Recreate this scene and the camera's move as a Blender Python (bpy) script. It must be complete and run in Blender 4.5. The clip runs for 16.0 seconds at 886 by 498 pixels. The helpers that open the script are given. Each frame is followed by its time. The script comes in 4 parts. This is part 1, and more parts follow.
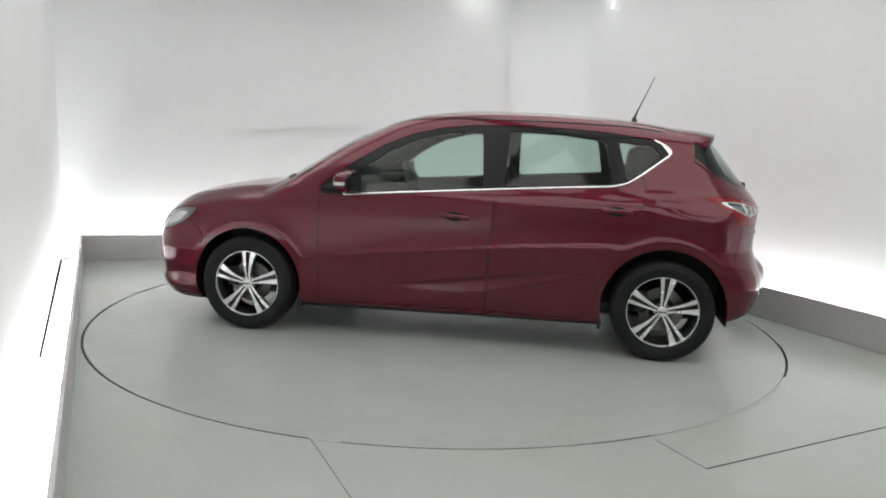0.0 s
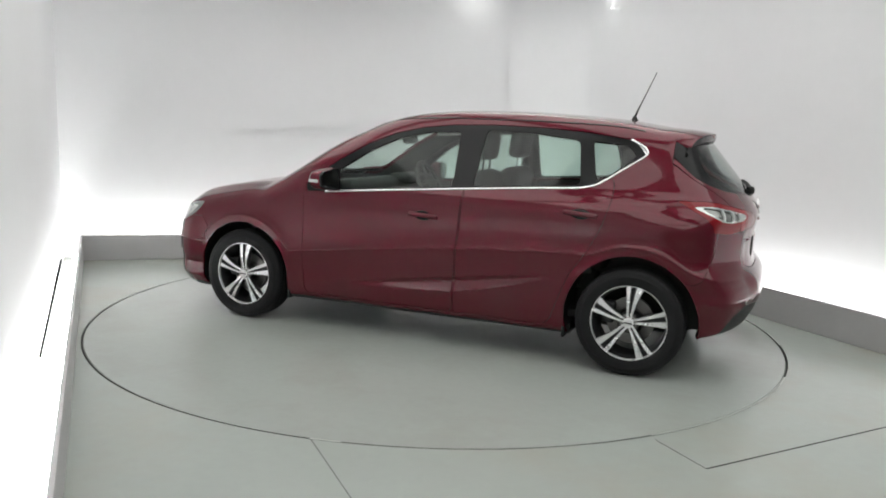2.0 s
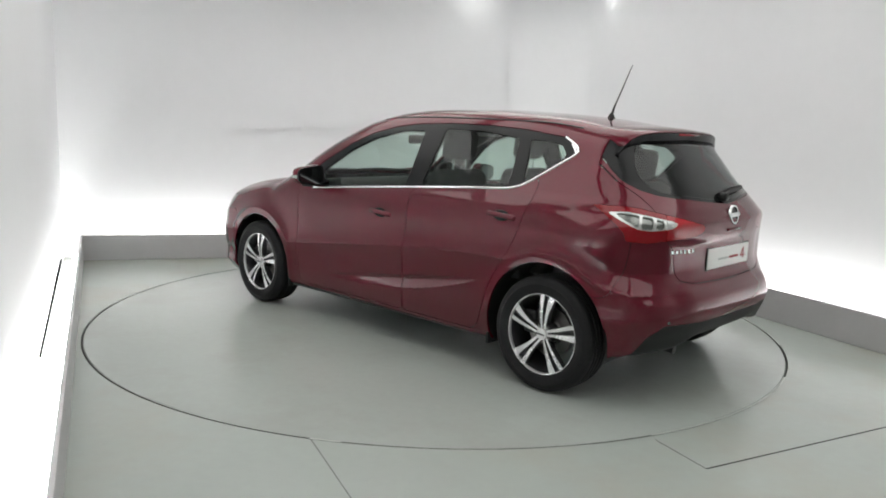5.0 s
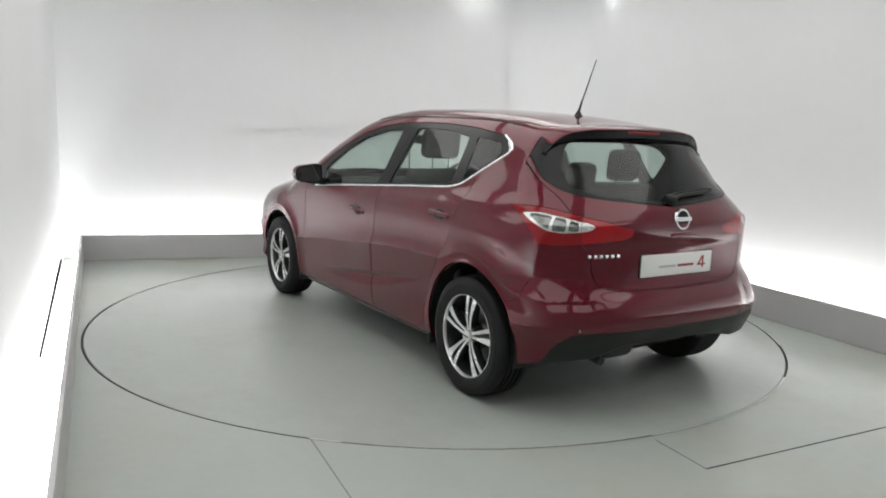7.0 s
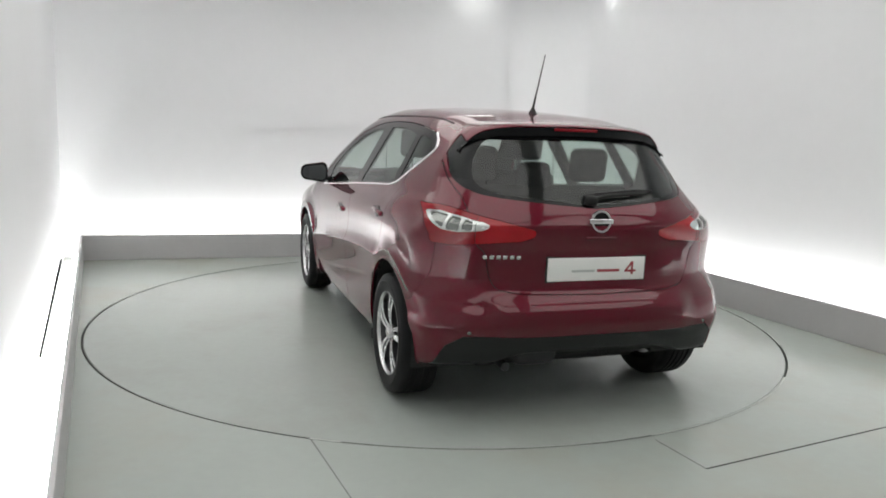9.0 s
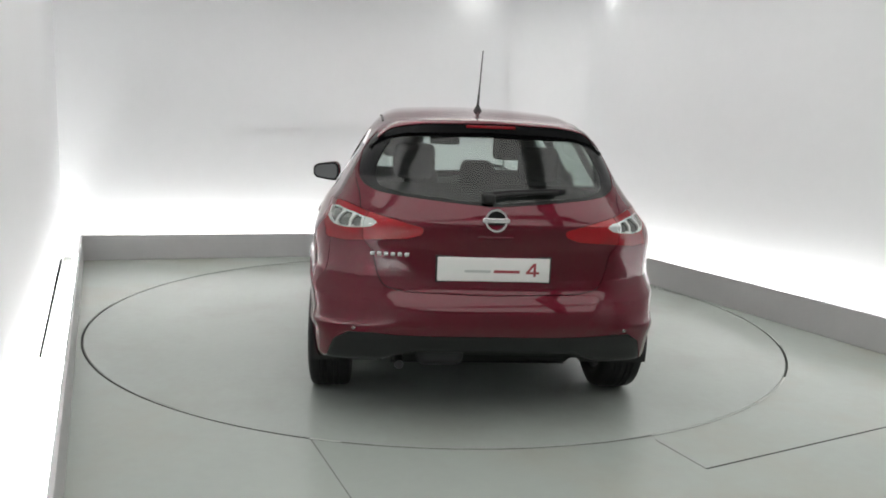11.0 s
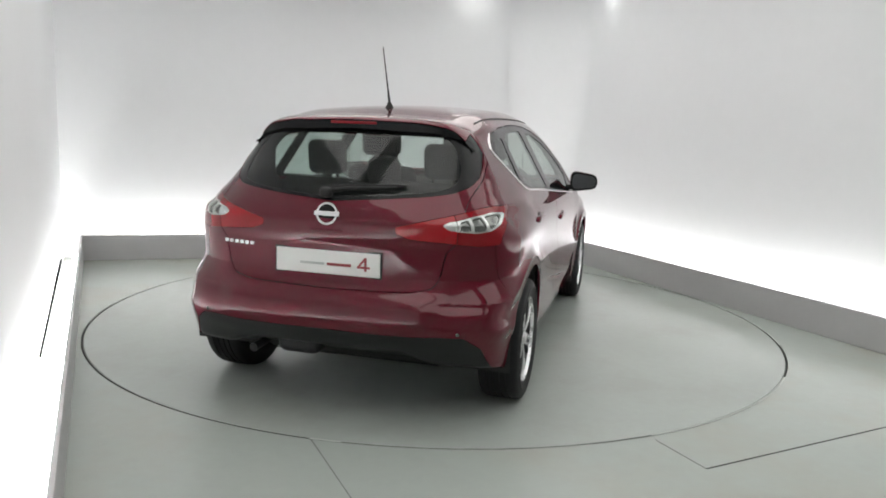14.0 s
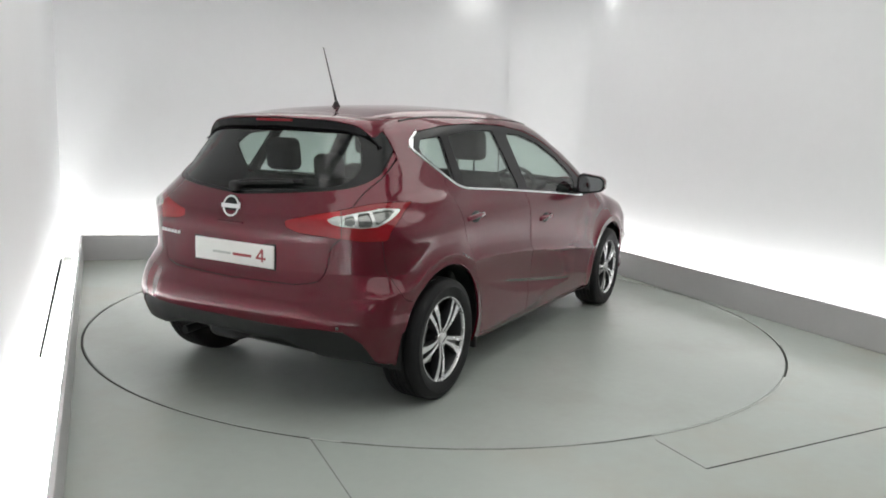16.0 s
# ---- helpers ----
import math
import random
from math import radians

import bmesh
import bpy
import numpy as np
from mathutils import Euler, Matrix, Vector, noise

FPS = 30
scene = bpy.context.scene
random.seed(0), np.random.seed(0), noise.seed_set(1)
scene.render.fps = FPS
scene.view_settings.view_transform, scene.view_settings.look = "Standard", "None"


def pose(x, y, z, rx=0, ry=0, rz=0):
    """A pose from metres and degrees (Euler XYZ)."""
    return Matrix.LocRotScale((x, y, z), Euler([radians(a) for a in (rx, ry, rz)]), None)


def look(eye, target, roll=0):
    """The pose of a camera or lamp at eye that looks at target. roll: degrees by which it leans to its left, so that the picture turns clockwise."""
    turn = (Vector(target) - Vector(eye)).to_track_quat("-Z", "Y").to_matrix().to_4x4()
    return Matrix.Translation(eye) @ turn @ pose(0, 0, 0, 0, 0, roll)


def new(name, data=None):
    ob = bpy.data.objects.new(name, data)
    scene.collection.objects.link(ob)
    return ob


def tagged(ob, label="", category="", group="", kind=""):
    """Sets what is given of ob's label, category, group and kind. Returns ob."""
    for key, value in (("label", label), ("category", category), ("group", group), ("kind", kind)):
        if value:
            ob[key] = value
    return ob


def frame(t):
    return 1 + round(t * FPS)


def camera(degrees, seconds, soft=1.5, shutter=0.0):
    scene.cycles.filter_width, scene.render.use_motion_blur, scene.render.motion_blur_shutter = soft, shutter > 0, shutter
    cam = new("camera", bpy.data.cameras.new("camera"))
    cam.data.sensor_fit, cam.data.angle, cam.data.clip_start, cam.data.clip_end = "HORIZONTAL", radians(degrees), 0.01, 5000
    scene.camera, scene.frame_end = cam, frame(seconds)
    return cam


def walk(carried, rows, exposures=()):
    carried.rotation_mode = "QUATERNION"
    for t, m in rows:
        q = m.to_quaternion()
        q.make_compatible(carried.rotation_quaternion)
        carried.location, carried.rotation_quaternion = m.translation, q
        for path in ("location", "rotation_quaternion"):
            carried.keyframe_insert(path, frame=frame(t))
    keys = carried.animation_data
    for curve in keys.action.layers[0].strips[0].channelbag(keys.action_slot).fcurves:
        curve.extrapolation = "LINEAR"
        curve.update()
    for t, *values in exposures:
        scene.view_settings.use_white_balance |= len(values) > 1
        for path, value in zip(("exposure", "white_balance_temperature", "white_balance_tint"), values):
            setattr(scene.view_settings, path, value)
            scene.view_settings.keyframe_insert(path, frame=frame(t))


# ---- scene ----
# A small photo studio: a red hatchback turns on a floor turntable, the camera stands still.
# World origin: the middle of the turntable, z = 0 on the floor.
SECONDS = 16.0
EYE = Vector((0.0, -5.497, 1.371))
cam = camera(61.48, SECONDS, soft=1.8)
STAND = look(EYE, EYE + Vector((0.005462, 0.987633, -0.156688)), 2.10)
walk(cam, [(0.0, STAND), (SECONDS, STAND)], [(0.0, 0.0, 6600, 8), (SECONDS, 0.0, 6600, 8)])

# ---- light ----
LED_STRENGTH = 35.0        # strips hidden behind the kerb boards
FILL_STRENGTH = 1.3       # unseen fill panels, added overhead
world = bpy.data.worlds.new("studio_air")
scene.world = world
world.use_nodes = True
world.node_tree.nodes["Background"].inputs[0].default_value = (0.75, 0.78, 0.77, 1)
world.node_tree.nodes["Background"].inputs[1].default_value = 0.05


# ---- materials ----
def material(name, color, rough=0.5, metal=0.0, coat=0.0, spec=0.5, var=0.06, scale=6.0, bump=0.0, bump_scale=80.0,
             rough_var=0.05, coat_rough=0.03, glow=0.0, flake=0.0, stretch=None):
    """A surface with two scales of variation in colour and roughness, and fine relief."""
    m = bpy.data.materials.new(name)
    m.use_nodes = True
    nt = m.node_tree
    b = nt.nodes["Principled BSDF"]
    b.inputs["Metallic"].default_value = metal
    b.inputs["Coat Weight"].default_value = coat
    b.inputs["Coat Roughness"].default_value = coat_rough
    b.inputs["Specular IOR Level"].default_value = spec
    co = nt.nodes.new("ShaderNodeTexCoord")
    src = co.outputs["Object"]
    if stretch:
        mp = nt.nodes.new("ShaderNodeMapping")
        mp.inputs["Scale"].default_value = stretch
        nt.links.new(src, mp.inputs["Vector"])
        src = mp.outputs["Vector"]
    n1, n2 = nt.nodes.new("ShaderNodeTexNoise"), nt.nodes.new("ShaderNodeTexNoise")
    n1.inputs["Scale"].default_value, n2.inputs["Scale"].default_value = scale * 0.18, scale * 4.0
    n1.inputs["Detail"].default_value = n2.inputs["Detail"].default_value = 5
    mix = nt.nodes.new("ShaderNodeMath")
    mix.operation = "MULTIPLY_ADD"
    mix.inputs[1].default_value = 0.4
    for n in (n1, n2):
        nt.links.new(src, n.inputs["Vector"])
    nt.links.new(n2.outputs["Fac"], mix.inputs[0])
    nt.links.new(n1.outputs["Fac"], mix.inputs[2])
    ramp = nt.nodes.new("ShaderNodeMapRange")
    ramp.inputs["From Min"].default_value, ramp.inputs["From Max"].default_value = 0.4, 1.0
    ramp.inputs["To Min"].default_value, ramp.inputs["To Max"].default_value = 1 - var, 1 + var
    nt.links.new(mix.outputs[0], ramp.inputs["Value"])
    tint = nt.nodes.new("ShaderNodeVectorMath")
    tint.operation = "SCALE"
    tint.inputs[0].default_value = color
    nt.links.new(ramp.outputs[0], tint.inputs["Scale"])
    nt.links.new(tint.outputs[0], b.inputs["Base Color"])
    rr = nt.nodes.new("ShaderNodeMapRange")
    rr.inputs["From Min"].default_value, rr.inputs["From Max"].default_value = 0.4, 1.0
    rr.inputs["To Min"].default_value, rr.inputs["To Max"].default_value = max(rough - rough_var, 0.02), rough + rough_var
    nt.links.new(mix.outputs[0], rr.inputs["Value"])
    nt.links.new(rr.outputs[0], b.inputs["Roughness"])
    if bump or flake:
        n3 = nt.nodes.new("ShaderNodeTexNoise")
        n3.inputs["Scale"].default_value = bump_scale
        n3.inputs["Detail"].default_value = 3
        nt.links.new(src, n3.inputs["Vector"])
        bp = nt.nodes.new("ShaderNodeBump")
        bp.inputs["Strength"].default_value = bump or flake
        bp.inputs["Distance"].default_value = 0.002
        nt.links.new(n3.outputs["Fac"], bp.inputs["Height"])
        nt.links.new(bp.outputs[0], b.inputs["Normal"])
    if glow:
        b.inputs["Emission Color"].default_value = (*color, 1)
        b.inputs["Emission Strength"].default_value = glow
    return m


def glass_material(name, color, rough=0.0):
    """Thin tinted glazing: mostly clear, with a mirror-like surface reflection."""
    m = bpy.data.materials.new(name)
    m.use_nodes = True
    nt = m.node_tree
    nt.nodes.remove(nt.nodes["Principled BSDF"])
    out = nt.nodes["Material Output"]
    clear, gloss, mix = nt.nodes.new("ShaderNodeBsdfTransparent"), nt.nodes.new("ShaderNodeBsdfGlossy"), nt.nodes.new("ShaderNodeMixShader")
    facing, power, fr = nt.nodes.new("ShaderNodeLayerWeight"), nt.nodes.new("ShaderNodeMath"), nt.nodes.new("ShaderNodeMapRange")
    facing.inputs["Blend"].default_value = 0.5
    power.operation = "POWER"
    power.inputs[1].default_value = 4.6
    fr.inputs["To Min"].default_value, fr.inputs["To Max"].default_value = 0.05, 1.0
    nt.links.new(facing.outputs["Facing"], power.inputs[0])
    nt.links.new(power.outputs[0], fr.inputs["Value"])
    clear.inputs["Color"].default_value = (*color, 1)
    gloss.inputs["Roughness"].default_value = rough
    nt.links.new(fr.outputs[0], mix.inputs[0])
    nt.links.new(clear.outputs[0], mix.inputs[1])
    nt.links.new(gloss.outputs[0], mix.inputs[2])
    nt.links.new(mix.outputs[0], out.inputs["Surface"])
    return m


def stained(m, tone, amount, scale):
    """Faint broad stains of another tone over a floor."""
    nt = m.node_tree
    b = nt.nodes["Principled BSDF"]
    was = b.inputs["Base Color"].links[0].from_socket
    co, n, ramp, mix = nt.nodes.new("ShaderNodeTexCoord"), nt.nodes.new("ShaderNodeTexNoise"), nt.nodes.new("ShaderNodeMapRange"), nt.nodes.new("ShaderNodeMix")
    n.inputs["Scale"].default_value, n.inputs["Detail"].default_value, n.inputs["Roughness"].default_value = scale, 6, 0.62
    ramp.inputs["From Min"].default_value, ramp.inputs["From Max"].default_value, ramp.inputs["To Max"].default_value = 0.48, 0.72, amount
    mix.data_type = "RGBA"
    mix.inputs[7].default_value = (*tone, 1)
    nt.links.new(co.outputs["Object"], n.inputs["Vector"])
    nt.links.new(n.outputs["Fac"], ramp.inputs["Value"])
    nt.links.new(ramp.outputs[0], mix.inputs[0])
    nt.links.new(was, mix.inputs[6])
    nt.links.new(mix.outputs[2], b.inputs["Base Color"])
    return m


WALL = material("matt_white_paint", (0.765, 0.77, 0.785), 0.75, var=0.025, scale=3, bump=0.05, bump_scale=220)
CEILING = material("ceiling_paint", (0.74, 0.75, 0.75), 0.8, var=0.02, scale=3, bump=0.05)
FLOOR = material("grey_epoxy_floor", (0.400, 0.436, 0.405), 0.27, var=0.05, scale=4, bump=0.02, bump_scale=40, rough_var=0.0)
DISC = material("turntable_epoxy", (0.400, 0.433, 0.405), 0.25, var=0.05, scale=5, bump=0.02, bump_scale=40, rough_var=0.0)
stained(FLOOR, (0.40, 0.375, 0.31), 0.55, 0.9)
stained(DISC, (0.33, 0.335, 0.30), 0.5, 1.1)
KERB = material("grey_painted_board", (0.47, 0.465, 0.47), 0.45, var=0.05, scale=5, bump=0.04, bump_scale=120)
BOUNCE_GREY = material("unseen_bounce_wall", (0.62, 0.62, 0.625), 0.8, var=0.2, scale=3)
CABLE = material("black_cable_sleeve", (0.0015, 0.0015, 0.0015), 0.95, spec=0.02, var=0.1)
JOINT = material("grey_floor_joint", (0.12, 0.13, 0.12), 0.7, var=0.2)
GROOVE = material("dark_floor_joint", (0.03, 0.032, 0.03), 0.8, var=0.2)
JOINT_COVER = material("pale_joint_cover", (0.37, 0.40, 0.37), 0.4, var=0.12, scale=20)
LED = material("white_led_strip", (1.0, 0.99, 1.0), 0.5, glow=LED_STRENGTH, var=0)
# the same strip dimmed, to lower the glow on the right wall
LED_DIM = material("dimmed_led_strip", (1.0, 0.99, 1.0), 0.5, glow=LED_STRENGTH * 0.78, var=0)
FILL_PANEL = material("unseen_panel_glow", (1.0, 1.0, 0.99), 0.5, glow=FILL_STRENGTH, var=0)
WASHER = material("bright_washer_diffuser", (1.0, 1.0, 0.99), 0.5, glow=4.0, var=0)
FIXTURE = material("white_fixture_metal", (0.7, 0.7, 0.7), 0.4, var=0.03)

PAINT = material("dark_red_metallic_paint", (0.102, 0.0048, 0.0145), 0.36, metal=0.38, coat=1.0, spec=0.0, coat_rough=0.035, var=0.03, scale=8, flake=0.02, bump_scale=900, rough_var=0.03)
BLACK_PLASTIC = material("black_textured_plastic", (0.011, 0.012, 0.012), 0.5, spec=0.35, var=0.15, scale=20, bump=0.15, bump_scale=400)
GLOSS_BLACK = material("gloss_black_trim", (0.006, 0.006, 0.007), 0.22, var=0.1, spec=0.25)
CHROME = material("polished_chrome", (0.85, 0.85, 0.86), 0.10, metal=1.0, var=0.02, rough_var=0.03)
ALLOY = material("machined_alloy", (0.88, 0.88, 0.89), 0.26, metal=0.65, var=0.05, scale=30)
ALLOY_DARK = material("dark_painted_alloy", (0.03, 0.03, 0.033), 0.35, metal=0.3, var=0.1)
RUBBER = material("tyre_rubber", (0.010, 0.010, 0.011), 0.6, spec=0.25, var=0.2, scale=25, bump=0.2, bump_scale=150)
STEEL = material("brake_steel", (0.17, 0.165, 0.16), 0.4, metal=1.0, var=0.15, scale=40)
TRIM = material("charcoal_cabin_trim", (0.024, 0.026, 0.026), 0.7, var=0.15, scale=20, bump=0.1, bump_scale=300)
FABRIC = material("black_seat_fabric", (0.028, 0.030, 0.030), 0.9, var=0.15, scale=7, bump=0.04, bump_scale=120)
HEADLINER = material("light_grey_headliner", (0.42, 0.42, 0.41), 0.9, var=0.05, scale=30, bump=0.1, bump_scale=500)
LAMP_RED = material("red_lamp_lens", (0.21, 0.002, 0.007), 0.12, var=0.06, spec=0.3, coat=0.4, scale=20)
LAMP_RED_LIGHT = material("bright_red_reflector", (0.31, 0.003, 0.009), 0.2, var=0.15, scale=60, spec=0.3, coat=0.5, bump=0.3, bump_scale=260)
LAMP_CLEAR = material("clear_lamp_reflector", (0.62, 0.63, 0.62), 0.25, metal=0.55, var=0.3, scale=40, coat=1.0, bump=0.25, bump_scale=120)
LAMP_SMOKE = material("grey_lamp_bowl", (0.17, 0.18, 0.17), 0.2, metal=0.8, var=0.2, scale=60, coat=1.0)
PLATE_WHITE = material("white_plate_plastic", (0.80, 0.80, 0.78), 0.35, var=0.03)
PRINT_GREY = material("grey_print", (0.48, 0.49, 0.48), 0.5)
PRINT_RED = material("red_print", (0.34, 0.05, 0.06), 0.5)
# mirror metal darkened, in place of a dim reflection
MIRROR = material("darkened_mirror", (0.16, 0.165, 0.17), 0.03, metal=1.0, var=0.0, rough_var=0.0)
WINDOW = glass_material("green_tinted_glass", (0.63, 0.74, 0.69))
REAR_WINDOW = glass_material("rear_window_glass", (0.62, 0.68, 0.66))
WINDSCREEN = glass_material("windscreen_glass", (0.78, 0.84, 0.81))


# ---- mesh helpers ----
def mesh_object(name, verts, faces, mat, parent=None, normals=None, label="", smooth=True):
    me = bpy.data.meshes.new(name)
    me.from_pydata([tuple(map(float, v)) for v in verts], [], [tuple(map(int, q)) for q in faces])
    me.materials.append(mat)
    me.polygons.foreach_set("use_smooth", [smooth] * len(me.polygons))
    me.update()
    if normals is not None:
        me.normals_split_custom_set_from_vertices([tuple(map(float, n)) for n in normals])
    ob = new(name, me)
    if parent is not None:
        ob.parent = parent
    if label:
        tagged(ob, label)
    return ob


def part(name, bm, mat, parent=None, label="", m=None, smooth=True, sharp=35):
    """One bmesh as one mesh object under a thing or a part."""
    me = bpy.data.meshes.new(name)
    bmesh.ops.recalc_face_normals(bm, faces=bm.faces)
    for q in bm.faces:
        q.smooth = smooth
    for e in bm.edges:
        if len(e.link_faces) == 2 and e.calc_face_angle(0) > radians(sharp):
            e.smooth = False
    bm.to_mesh(me)
    bm.free()
    me.materials.append(mat)
    ob = new(name, me)
    if parent is not None:
        ob.parent = parent
    if m is not None:
        ob.matrix_basis = m
    if label:
        tagged(ob, label)
    return ob


def box(sx, sy, sz, bevel=0.0, at=(0, 0, 0), segs=3, bm=None):
    """A box with rounded edges."""
    b = bmesh.new()
    bmesh.ops.create_cube(b, size=1, matrix=Matrix.Translation(at) @ Matrix.Diagonal((sx, sy, sz, 1)))
    if bevel:
        bmesh.ops.bevel(b, geom=list(b.edges), offset=bevel, segments=segs, profile=0.5, affect="EDGES")
    if bm is None:
        return b
    me = bpy.data.meshes.new("joined")
    b.to_mesh(me)
    b.free()
    bm.from_mesh(me)
    bpy.data.meshes.remove(me)
    return bm


def lathe(profile, steps=64, axis="Y", closed=False):
    """Turn a profile of (radius, height) round an axis."""
    bm = bmesh.new()
    rings = []
    for r, h in profile:
        ring = []
        for k in range(steps):
            a = 2 * math.pi * k / steps
            p = (r * math.cos(a), h, r * math.sin(a)) if axis == "Y" else (r * math.cos(a), r * math.sin(a), h)
            ring.append(bm.verts.new(p))
        rings.append(ring)
    pairs = list(zip(rings, rings[1:])) + ([(rings[-1], rings[0])] if closed else [])
    for a, b in pairs:
        for k in range(steps):
            bm.faces.new((a[k], a[(k + 1) % steps], b[(k + 1) % steps], b[k]))
    return bm


def tube(points, radius, steps=10, taper=1.0, bm=None):
    """A round bar along points."""
    bm = bm or bmesh.new()
    pts = [Vector(p) for p in points]
    rings = []
    for i, p in enumerate(pts):
        d = (pts[min(i + 1, len(pts) - 1)] - pts[max(i - 1, 0)]).normalized()
        u = d.orthogonal().normalized() if i == 0 else (u - d * u.dot(d)).normalized()
        w = d.cross(u)
        r = radius * (1 + (taper - 1) * i / (len(pts) - 1))
        rings.append([bm.verts.new(p + r * (math.cos(2 * math.pi * k / steps) * u + math.sin(2 * math.pi * k / steps) * w)) for k in range(steps)])
    for a, b in zip(rings, rings[1:]):
        for k in range(steps):
            bm.faces.new((a[k], a[(k + 1) % steps], b[(k + 1) % steps], b[k]))
    bm.faces.new(rings[0][::-1])
    bm.faces.new(rings[-1])
    return bm


def prism(poly, z0, z1, bm=None):
    """An upright solid over a plan polygon."""
    bm = bm or bmesh.new()
    lo, hi = [bm.verts.new((x, y, z0)) for x, y in poly], [bm.verts.new((x, y, z1)) for x, y in poly]
    n = len(poly)
    for k in range(n):
        bm.faces.new((lo[k], lo[(k + 1) % n], hi[(k + 1) % n], hi[k]))
    bm.faces.new(lo[::-1])
    bm.faces.new(hi)
    return bm


# ---- the studio ----
BACK_TURN, SIDE_TURN = radians(18.5), radians(-65.3)
KERB_LEFT = np.array((-3.45, 1.64))          # where the back and the first side kerb meet
KERB_RIGHT = np.array((1.627, 2.315))
DB, DS = np.array((math.cos(BACK_TURN), math.sin(BACK_TURN))), np.array((math.cos(SIDE_TURN), math.sin(SIDE_TURN)))
NB, NS = np.array((-DB[1], DB[0])), np.array((-DS[1], DS[0]))      # NB away from the camera, NS towards the second side
CEIL_Z, GAP, KERB_H, KERB_T = 2.96, 0.22, 0.245, 0.022


def corner(off_back, off_side, base):
    """Meeting point of the back line and a side line, moved outwards."""
    a = np.array((NB, NS))
    return np.linalg.solve(a, np.array((NB @ KERB_LEFT + off_back, NS @ base + off_side)))


def strip(name, p, q, thick, z0, z1, mat, out, label="", kind="structure"):
    """A straight wall or board from p to q, its inner face on that line, with thickness along out."""
    n = np.array(out) * thick
    return tagged(part(name, prism([tuple(p), tuple(q), tuple(q + n), tuple(p + n)], z0, z1), mat, None, sharp=20), label, name.split("_")[0], kind=kind)


def build_studio():
    depth = 10.2
    wl, wr = corner(GAP, -0.18, KERB_LEFT), corner(GAP, GAP, KERB_RIGHT)
    fl, fr = wl + DS * depth, wr + DS * depth
    wall = "plain matt white studio wall washed by hidden strip light"
    strip("wall_left", wl, fl, 0.12, -0.05, CEIL_Z + 0.1, WALL, -NS, wall)
    strip("wall_back", wl - NS * 0.12, wr + NS * 0.12, 0.12, -0.05, CEIL_Z + 0.1, WALL, NB, wall)
    strip("wall_right", wr, fr, 0.12, -0.05, CEIL_Z + 0.1, WALL, NS, wall)
    # unseen end wall, made pale to bounce light onto the car
    strip("wall_front", fl - NS * 0.12, fr + NS * 0.12, 0.12, -0.05, CEIL_Z + 0.1, BOUNCE_GREY, DS, "unseen light grey end wall added to bounce light back")
    # the rounded inner corner between back and second side wall
    rad, pts = 0.72, []
    c = corner(GAP - rad + 0.001, GAP - rad + 0.001, KERB_RIGHT)
    a0, a1 = math.atan2(NB[1], NB[0]), math.atan2(NS[1], NS[0])
    for k in range(25):
        a = a0 + (a1 - a0) * k / 24
        pts.append(tuple(c + rad * np.array((math.cos(a), math.sin(a)))))
    tagged(part("wall_corner", prism(pts + [tuple(wr)], 0.0, CEIL_Z), WALL, sharp=60), "curved white wall corner without an edge", "wall", kind="structure")
    ceil = prism([tuple(p) for p in (wl, fl, fr, wr)], CEIL_Z, CEIL_Z + 0.08)
    tagged(part("ceiling", ceil, CEILING, sharp=20), "plain white studio ceiling", "ceiling", kind="structure")
    # floor with a round opening for the turntable
    bm, n = bmesh.new(), 192
    rin, quad = 2.4275, [np.array(p) for p in (wl - NS + NB, fl - NS + DS, fr + NS + DS, wr + NS + NB)]
    inner, outer, low = [], [], []
    for k in range(n):
        a = 2 * math.pi * k / n
        d = np.array((math.cos(a), math.sin(a)))
        best = 99.0
        for i in range(4):
            p, e = quad[i], quad[(i + 1) % 4] - quad[i]
            den = d[0] * e[1] - d[1] * e[0]
            if abs(den) > 1e-9:
                t, s = (p[0] * e[1] - p[1] * e[0]) / den, (p[0] * d[1] - p[1] * d[0]) / den
                if t > 0 and -1e-6 <= s <= 1 + 1e-6:
                    best = min(best, t)
        inner.append(bm.verts.new((*(rin * d), 0)))
        low.append(bm.verts.new((*(rin * d), -0.05)))
        outer.append(bm.verts.new((*(best * d), 0)))
    for k in range(n):
        j = (k + 1) % n
        bm.faces.new((inner[k], outer[k], outer[j], inner[j]))
        bm.faces.new((low[k], inner[k], inner[j], low[j]))
    tagged(part("floor", bm, FLOOR, sharp=20), "smooth glossy grey epoxy studio floor", "floor", kind="structure")
    bm = bmesh.new()
    bmesh.ops.create_circle(bm, cap_ends=True, segments=96, radius=2.6, matrix=Matrix.Translation((0, 0, -0.05)))
    tagged(part("turntable_pit", bm, GROOVE), "dark shallow pit below the turntable", "pit", kind="structure")
    # straight joints of the floor panels in front of the turntable
    for p, q, w in (((-0.535, -2.372), (-0.225, -3.04), 0.0035), ((1.03, -2.245), (1.164, -2.531), 0.0035), ((1.164, -2.531), (2.62, -1.80), 0.008)):
        p, q = np.array(p), np.array(q)
        d = (q - p) / np.linalg.norm(q - p)
        m = np.array((-d[1], d[0])) * w / 2
        tagged(part("floor_joint", prism([tuple(p - m), tuple(q - m), tuple(q + m), tuple(p + m)], -0.004, 0.0012), GROOVE if w > 0.005 else JOINT), "thin dark straight joint in the floor", "joint", kind="structure")
